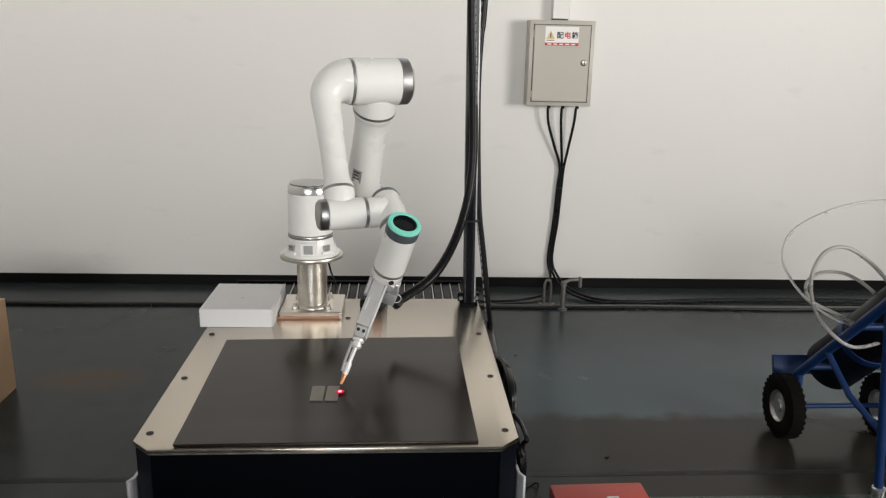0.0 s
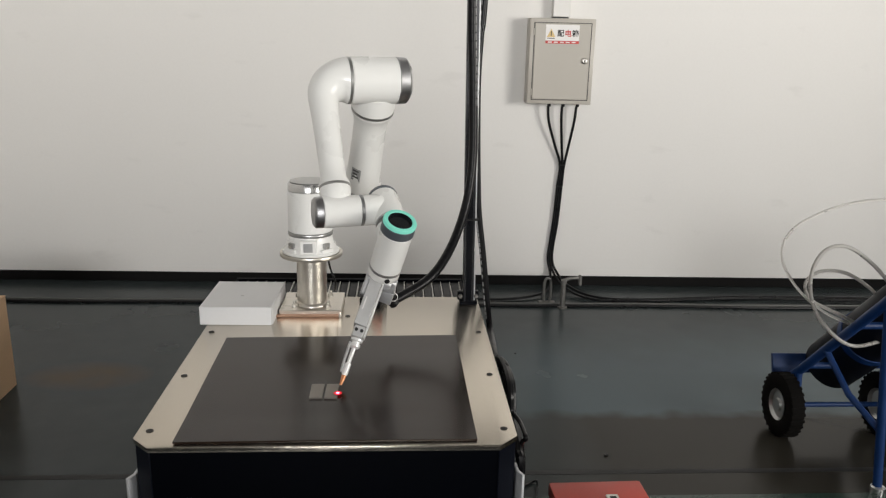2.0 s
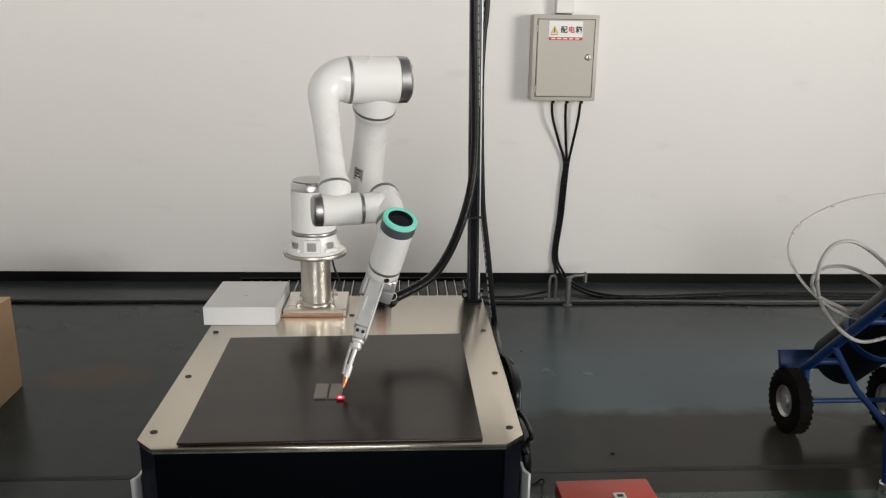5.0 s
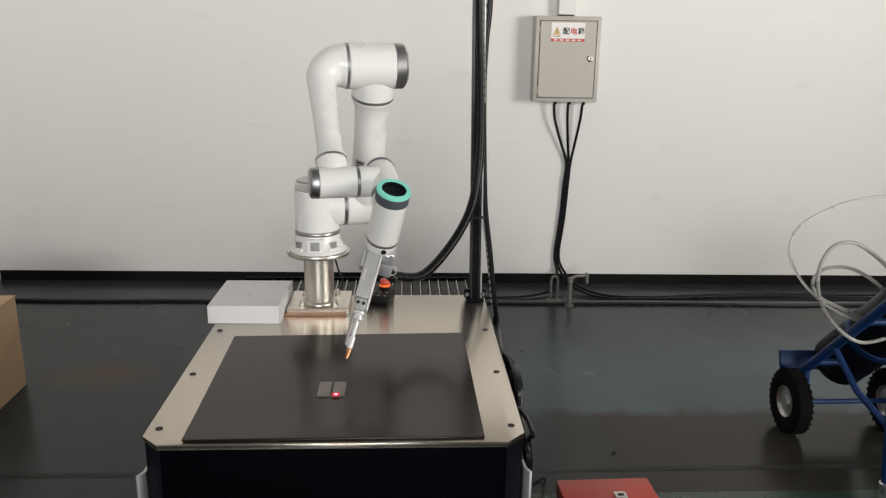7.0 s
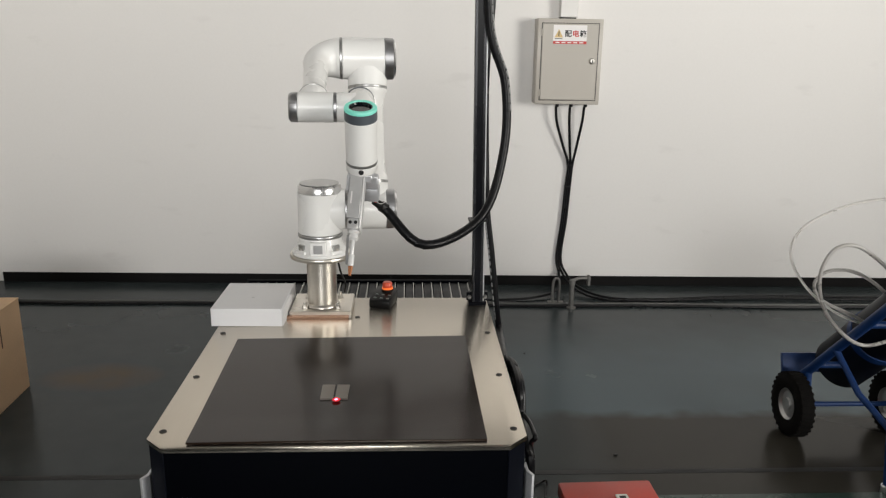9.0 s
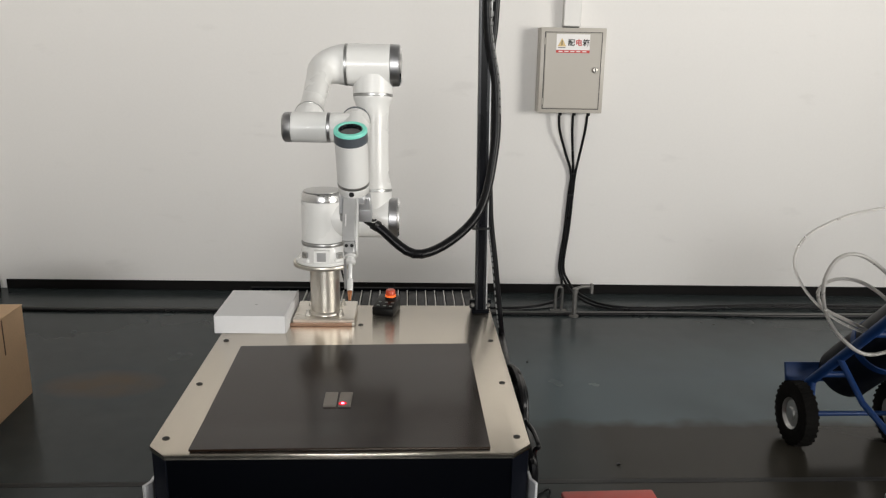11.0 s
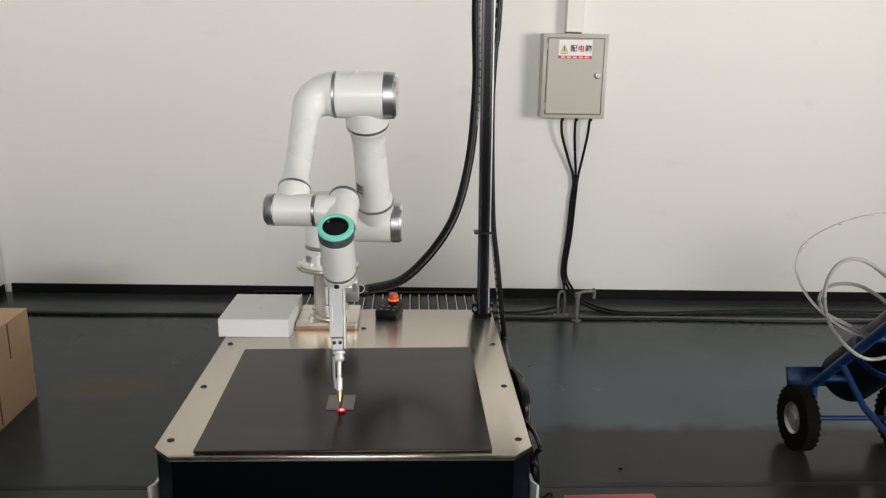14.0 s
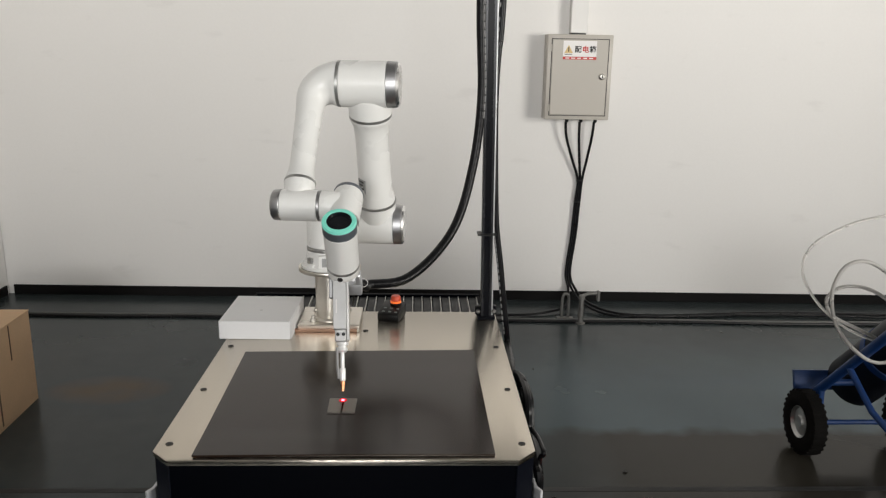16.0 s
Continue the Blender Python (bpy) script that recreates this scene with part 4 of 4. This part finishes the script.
def toolbox():
    b = thing("toolbox", pose(0.795, 0.70, 0, 0, 0, 1.5), "red enamelled steel toolbox with a zinc latch", "toolbox")
    part("tray", block(-0.15, 0.15, -0.085, 0.075, 0.0, 0.165, 0.004), RED, b)
    part("lid", block(-0.153, 0.153, -0.088, 0.078, 0.166, 0.215, 0.008), RED, b)
    l = part("latch", block(0.012, 0.052, -0.045, -0.008, 0.2152, 0.221, 0.003), LATCH, b, "zinc hasp on the lid")
    part("latch_slot", block(0.022, 0.042, -0.034, -0.022, 0.2212, 0.2225), INK, l)
    part("handle", sweep(smooth_line([(-0.07, -0.06, 0.215), (-0.068, -0.07, 0.228), (0.0, -0.072, 0.232), (0.05, -0.07, 0.228)], 20), 0.004, 8), LATCH, b)


toolbox()


def bottle_trolley():
    t = thing("bottle_trolley", pose(0, 0, 0), "blue tubular trolley with rubber tyres carrying a dark gas cylinder", "trolley")
    rail = [(1.835, 1.60, 0.175), (1.825, 1.02, 0.735), (1.82, 0.80, 0.95)]
    for dx in (0, 0.40):
        part("rail", sweep([(x + dx, y, z) for x, y, z in rail], 0.019, 14), BLUE, t)
        part("leg", sweep([(1.84 + dx, 1.0, 0.75), (1.93 + dx, 1.015, 0.035)], 0.0165, 12), BLUE, t)
        part("foot_pad", lathe([(0.026, 0), (0.026, 0.03), (0.018, 0.036)], pose(1.934 + dx, 1.015, 0), 16), CHROME, t)
        part("strut", sweep([(1.825 + dx, 1.30, 0.455), (1.86 + dx, 1.17, 0.33), (1.90 + dx, 1.015, 0.26)], 0.0125, 10), BLUE, t)
        part("axle_post", sweep([(1.835 + dx, 1.475, 0.12), (1.83 + dx, 1.48, 0.30)], 0.014, 10), BLUE, t)
    part("axle", sweep([(1.80, 1.475, 0.135), (2.21, 1.475, 0.135)], 0.011, 10), BLUE, t)
    for z in (0.33, 0.62):
        y = 1.44 - (z - 0.33) * 1.03
        part("cross_bar", sweep([(1.835, y, z), (2.225, y, z)], 0.014, 10), BLUE, t)
    part("toe_plate", block(0.0, 0.42, -0.01, 0.012, 0, 0.085, 0.004, m=pose(1.780, 1.60, 0.225, -20)), BLUE, t, "blue sheet-steel toe plate")
    for x in (1.785, 2.225):
        m = pose(x, 1.475, 0.137) @ ALONG_X
        w = part("wheel", lathe([(0.024, -0.034), (0.028, -0.026), (0.056, -0.024), (0.066, -0.036), (0.070, -0.022), (0.070, 0.012), (0.073, 0.020), (0.030, 0.028)], m, 32), RING, t, "dull metal wheel rim")
        tyre = lathe([(0.067, -0.034), (0.085, -0.041), (0.122, -0.040), (0.133, -0.032), (0.1355, -0.016), (0.1355, 0.002), (0.133, 0.018), (0.122, 0.025), (0.085, 0.026), (0.067, 0.022)], m, 48, caps=False)
        part("tyre", tyre, TYRE, w, "black ribbed rubber tyre")
        for i in range(30):
            a = 2 * math.pi * i / 30
            lug = block(-0.0035, 0.0035, -0.006, 0.006, -0.036, 0.021, m=m @ Matrix.Rotation(a, 4, "Z") @ pose(0.1335, 0, 0, 8))
            part("tread_lug", lug, TYRE, w)
    a, b = Vector((2.03, 1.60, 0.26)), Vector((2.03, 0.92, 0.92))
    part("gas_cylinder", lathe([(0.0, 0), (0.10, 0.004), (0.112, 0.02), (0.112, 0.74), (0.10, 0.80), (0.06, 0.86), (0.03, 0.88), (0.03, 0.93), (0, 0.93)], between(a, b), 40), BOTTLE, t, "dark painted gas cylinder")
    part("strap", lathe([(0.114, 0.30), (0.116, 0.302), (0.116, 0.335), (0.114, 0.337)], between(a, b), 40), BLUE, t)


bottle_trolley()


def clear_hoses():
    for pts, r, mat_ in (([(1.957, 1.250, 1.071), (1.831, 1.250, 1.061), (1.709, 1.250, 1.027), (1.593, 1.250, 0.956), (1.563, 1.250, 0.859), (1.622, 1.250, 0.750), (1.734, 1.250, 0.649), (1.865, 1.250, 0.587), (2.027, 1.250, 0.546)], 0.0050, HOSEPALE),
                   ([(1.983, 1.200, 0.744), (1.880, 1.200, 0.842), (1.775, 1.200, 0.904), (1.694, 1.200, 0.885), (1.659, 1.200, 0.788), (1.690, 1.200, 0.667), (1.774, 1.200, 0.566), (1.870, 1.200, 0.515), (1.997, 1.200, 0.543)], 0.0072, HOSE),
                   ([(2.058, 1.280, 0.604), (1.950, 1.280, 0.713), (1.840, 1.280, 0.778), (1.741, 1.280, 0.785), (1.688, 1.280, 0.740), (1.718, 1.280, 0.672), (1.833, 1.280, 0.615), (1.978, 1.280, 0.546), (2.070, 1.280, 0.534)], 0.0068, HOSE)):
        tagged(part("air_hose", sweep(smooth_line(pts, 70), r, 10), mat_), "milky clear plastic hose looped loosely over the trolley", "hose", "hoses on the trolley")


clear_hoses()


def debris():
    for k, p in enumerate([(0.984, 1.303, 0.000), (0.767, 2.341, 0.000)]):
        bm = bmesh.new()
        bmesh.ops.create_icosphere(bm, subdivisions=1, radius=0.007 - 0.002 * k, matrix=Matrix.Translation((0, 0, 0.004)) @ Matrix.Diagonal((1.5, 1, 0.6, 1)))
        tagged(part("debris_crumb", bm, RUBBER, at=pose(p[0], p[1], 0, 0, 0, 40 * k)), "tiny black crumb lying on the floor", "debris", "crumbs on the floor")


debris()


# ---- what moves ----
JOINTS = [
    (0, 16.9, 30.7, -32.0, 28.6, 6.9),
    (2, 15.3, 31.0, -33.8, 27.7, 7.0),
    (4, 14.0, 31.8, -35.7, 27.3, 8.0),
    (6.3, 13.5, 31.4, -37.7, 26.9, 8.9),
    (6.5, 13.2, 29.7, -38.6, 26.7, 8.6),
    (7, 12.4, 21.8, -42.4, 25.4, 6.4),
    (7.5, 10.7, 13.1, -47.6, 21.9, 5.4),
    (8, 8.6, 4.2, -54.2, 18.2, 4.0),
    (8.5, 6.2, -4.5, -62.6, 18.8, 2.2),
    (9, 3.8, -12.3, -71.9, 19.4, -0.6),
    (10.2, -0.4, -16.4, -74.5, 16.9, -2.0),
    (11.5, -2.0, 1.7, -58.5, 24.4, 0.8),
    (12, -2.8, 10.7, -53.6, 26.9, 1.2),
    (12.5, -3.3, 19.2, -49.4, 29.0, 1.8),
    (13, -3.6, 26.6, -46.4, 30.7, 2.0),
    (13.5, -3.8, 29.6, -45.3, 31.7, 2.1),
    (15, -4.2, 28.8, -43.0, 32.3, 2.4),
    (15.5, -4.5, 25.2, -40.5, 32.1, 2.4),
    (16, -4.9, 22.1, -37.8, 31.8, 2.5),
]
SPIN = [(0, -32.7), (4, -26.7), (6.5, -25.2), (7, -23.2), (8, -16.1), (9, -9.6), (10.2, -3.5), (11.5, 0.8), (12.5, 3.2), (14, 3.7), (16, 4.3)]
SPOTS = [
    (0, 0.009, 0.226), (2, 0.007, 0.207), (4, 0.006, 0.191), (6.5, -0.004, 0.176), (7, -0.014, 0.188), (7.5, -0.021, 0.178), (9, -0.019, 0.177),
    (11.5, -0.012, 0.198), (12.5, -0.014, 0.198), (13.2, -0.021, 0.175), (15, -0.020, 0.176), (16, -0.026, 0.245),
]


def eased(rows, t):
    """Monotone cubic values of the rows (time first) at t."""
    i = max(k for k in range(len(rows) - 1) if rows[k][0] <= t + 1e-9)
    a, b = rows[i], rows[i + 1]
    h = b[0] - a[0]
    u = (t - a[0]) / h
    out = []

    def slope(k, c):
        if k == 0 or k == len(rows) - 1:
            n = (0, 1) if k == 0 else (k - 1, k)
            return (rows[n[1]][c] - rows[n[0]][c]) / (rows[n[1]][0] - rows[n[0]][0])
        s0 = (rows[k][c] - rows[k - 1][c]) / (rows[k][0] - rows[k - 1][0])
        s1 = (rows[k + 1][c] - rows[k][c]) / (rows[k + 1][0] - rows[k][0])
        return 0 if s0 * s1 <= 0 else 2 * s0 * s1 / (s0 + s1)

    for c in range(1, len(a)):
        m0, m1 = slope(i, c) * h, slope(i + 1, c) * h
        out.append((2 * u ** 3 - 3 * u ** 2 + 1) * a[c] + (u ** 3 - 2 * u ** 2 + u) * m0 + (3 * u ** 2 - 2 * u ** 3) * b[c] + (u ** 3 - u ** 2) * m1)
    return out


def arm_poses(t):
    """The pose of each link in the arm's space."""
    q1, q2, q3, q4, q5 = eased(JOINTS, t)
    q6 = eased(SPIN, t)[0]
    turn = pose(0, 0, 0, 0, 0, q1)
    up = pose(0, 0, D1) @ turn @ pose(0, 0, 0, q2)
    elbow = (up @ Vector((0, 0, A2)))
    fore = Matrix.Translation(elbow) @ turn @ pose(0, 0, 0, q3)
    wrist = fore @ Vector((0, 0, -A3))
    w1 = Matrix.Translation(wrist) @ turn @ pose(XW, 0, 0) @ pose(0, 0, 0, q4)
    w2 = w1 @ pose(0, 0, 0, 0, q5) @ pose(0, -D5, BZ)
    return dict(shoulder=turn, upper_arm=up, forearm=fore, wrist_elbow=w1, wrist_barrel=w2, welding_head=w2 @ pose(0, 0, 0, 0, 0, q6))


# where the hose hangs: time, then x and z of five places along it
HANG = [
    (0, 0.348, 1.716, 0.358, 1.483, 0.361, 1.239, 0.323, 1.075, 0.246, 0.968),
    (4, 0.35, 1.705, 0.359, 1.473, 0.36, 1.23, 0.321, 1.067, 0.242, 0.961),
    (6.5, 0.347, 1.706, 0.353, 1.473, 0.349, 1.229, 0.303, 1.066, 0.216, 0.960),
    (7.5, 0.366, 1.711, 0.386, 1.477, 0.384, 1.231, 0.340, 1.096, 0.196, 0.971),
    (9, 0.374, 1.689, 0.428, 1.486, 0.427, 1.29, 0.361, 1.109, 0.193, 1.054),
    (10.2, 0.374, 1.689, 0.438, 1.486, 0.439, 1.3, 0.371, 1.119, 0.183, 1.069),
    (11.5, 0.345, 1.746, 0.358, 1.512, 0.354, 1.317, 0.305, 1.134, 0.164, 1.033),
    (13.5, 0.318, 1.759, 0.324, 1.523, 0.306, 1.294, 0.249, 1.118, 0.126, 0.995),
    (16, 0.322, 1.757, 0.331, 1.492, 0.308, 1.28, 0.249, 1.105, 0.127, 1),
]
HANG_Y = (0.834, 0.832, 0.815, 0.755, 0.640)


def hose_line(t):
    """The hose at t, from the mast's top to the socket of the welding head, in even steps."""
    m = Matrix.Translation(RB) @ arm_poses(t)["welding_head"]
    end = m @ (SOCKET + SOCKDIR * 0.018)
    v = eased(HANG, t)
    mid = [Vector((v[2 * i], HANG_Y[i], v[2 * i + 1])) for i in range(5)]
    line = [Vector((mid[0].x + 0.004, 0.834, 2.2)), *mid, end]
    pts = smooth_line(line, HOSE_N * 4)
    total = sum((q - p).length for p, q in zip(pts, pts[1:]))
    # even steps along it
    out_pts, acc, want = [pts[0]], 0.0, total / HOSE_N
    for a, b in zip(pts, pts[1:]):
        d = (b - a).length
        while acc + d >= want * len(out_pts) - 1e-9 and len(out_pts) <= HOSE_N:
            out_pts.append(a.lerp(b, (want * len(out_pts) - acc) / d))
        acc += d
    while len(out_pts) <= HOSE_N:
        out_pts.append(pts[-1])
    return out_pts


def motions():
    steps = [0.25 * i for i in range(65)]
    poses = {t: arm_poses(t) for t in steps}
    for name, ob in LINKS.items():
        walk(ob, [(t, poses[t][name]) for t in steps])
    quiet = [0, 2, 4] + [6 + 0.25 * i for i in range(31)] + [14.25, 15] + [15.25, 15.5, 15.75, 16]
    lines = {t: hose_line(t) for t in quiet}
    for i, ob in enumerate(HOSE_PARTS):
        rows = []
        for t in quiet:
            a, b = lines[t][i], lines[t][i + 1]
            z = (b - a).normalized()
            x = Vector((0, 1, 0)).cross(z).normalized()
            y = z.cross(x)
            m = Matrix((x, y, z)).transposed().to_4x4()
            m.translation = a
            rows.append((t, m))
        walk(ob, rows)
    walk(SPOT, [(t, pose(*eased(SPOTS, t), MATTOP + 0.0045)) for t in [0.5 * i for i in range(33)]])


motions()
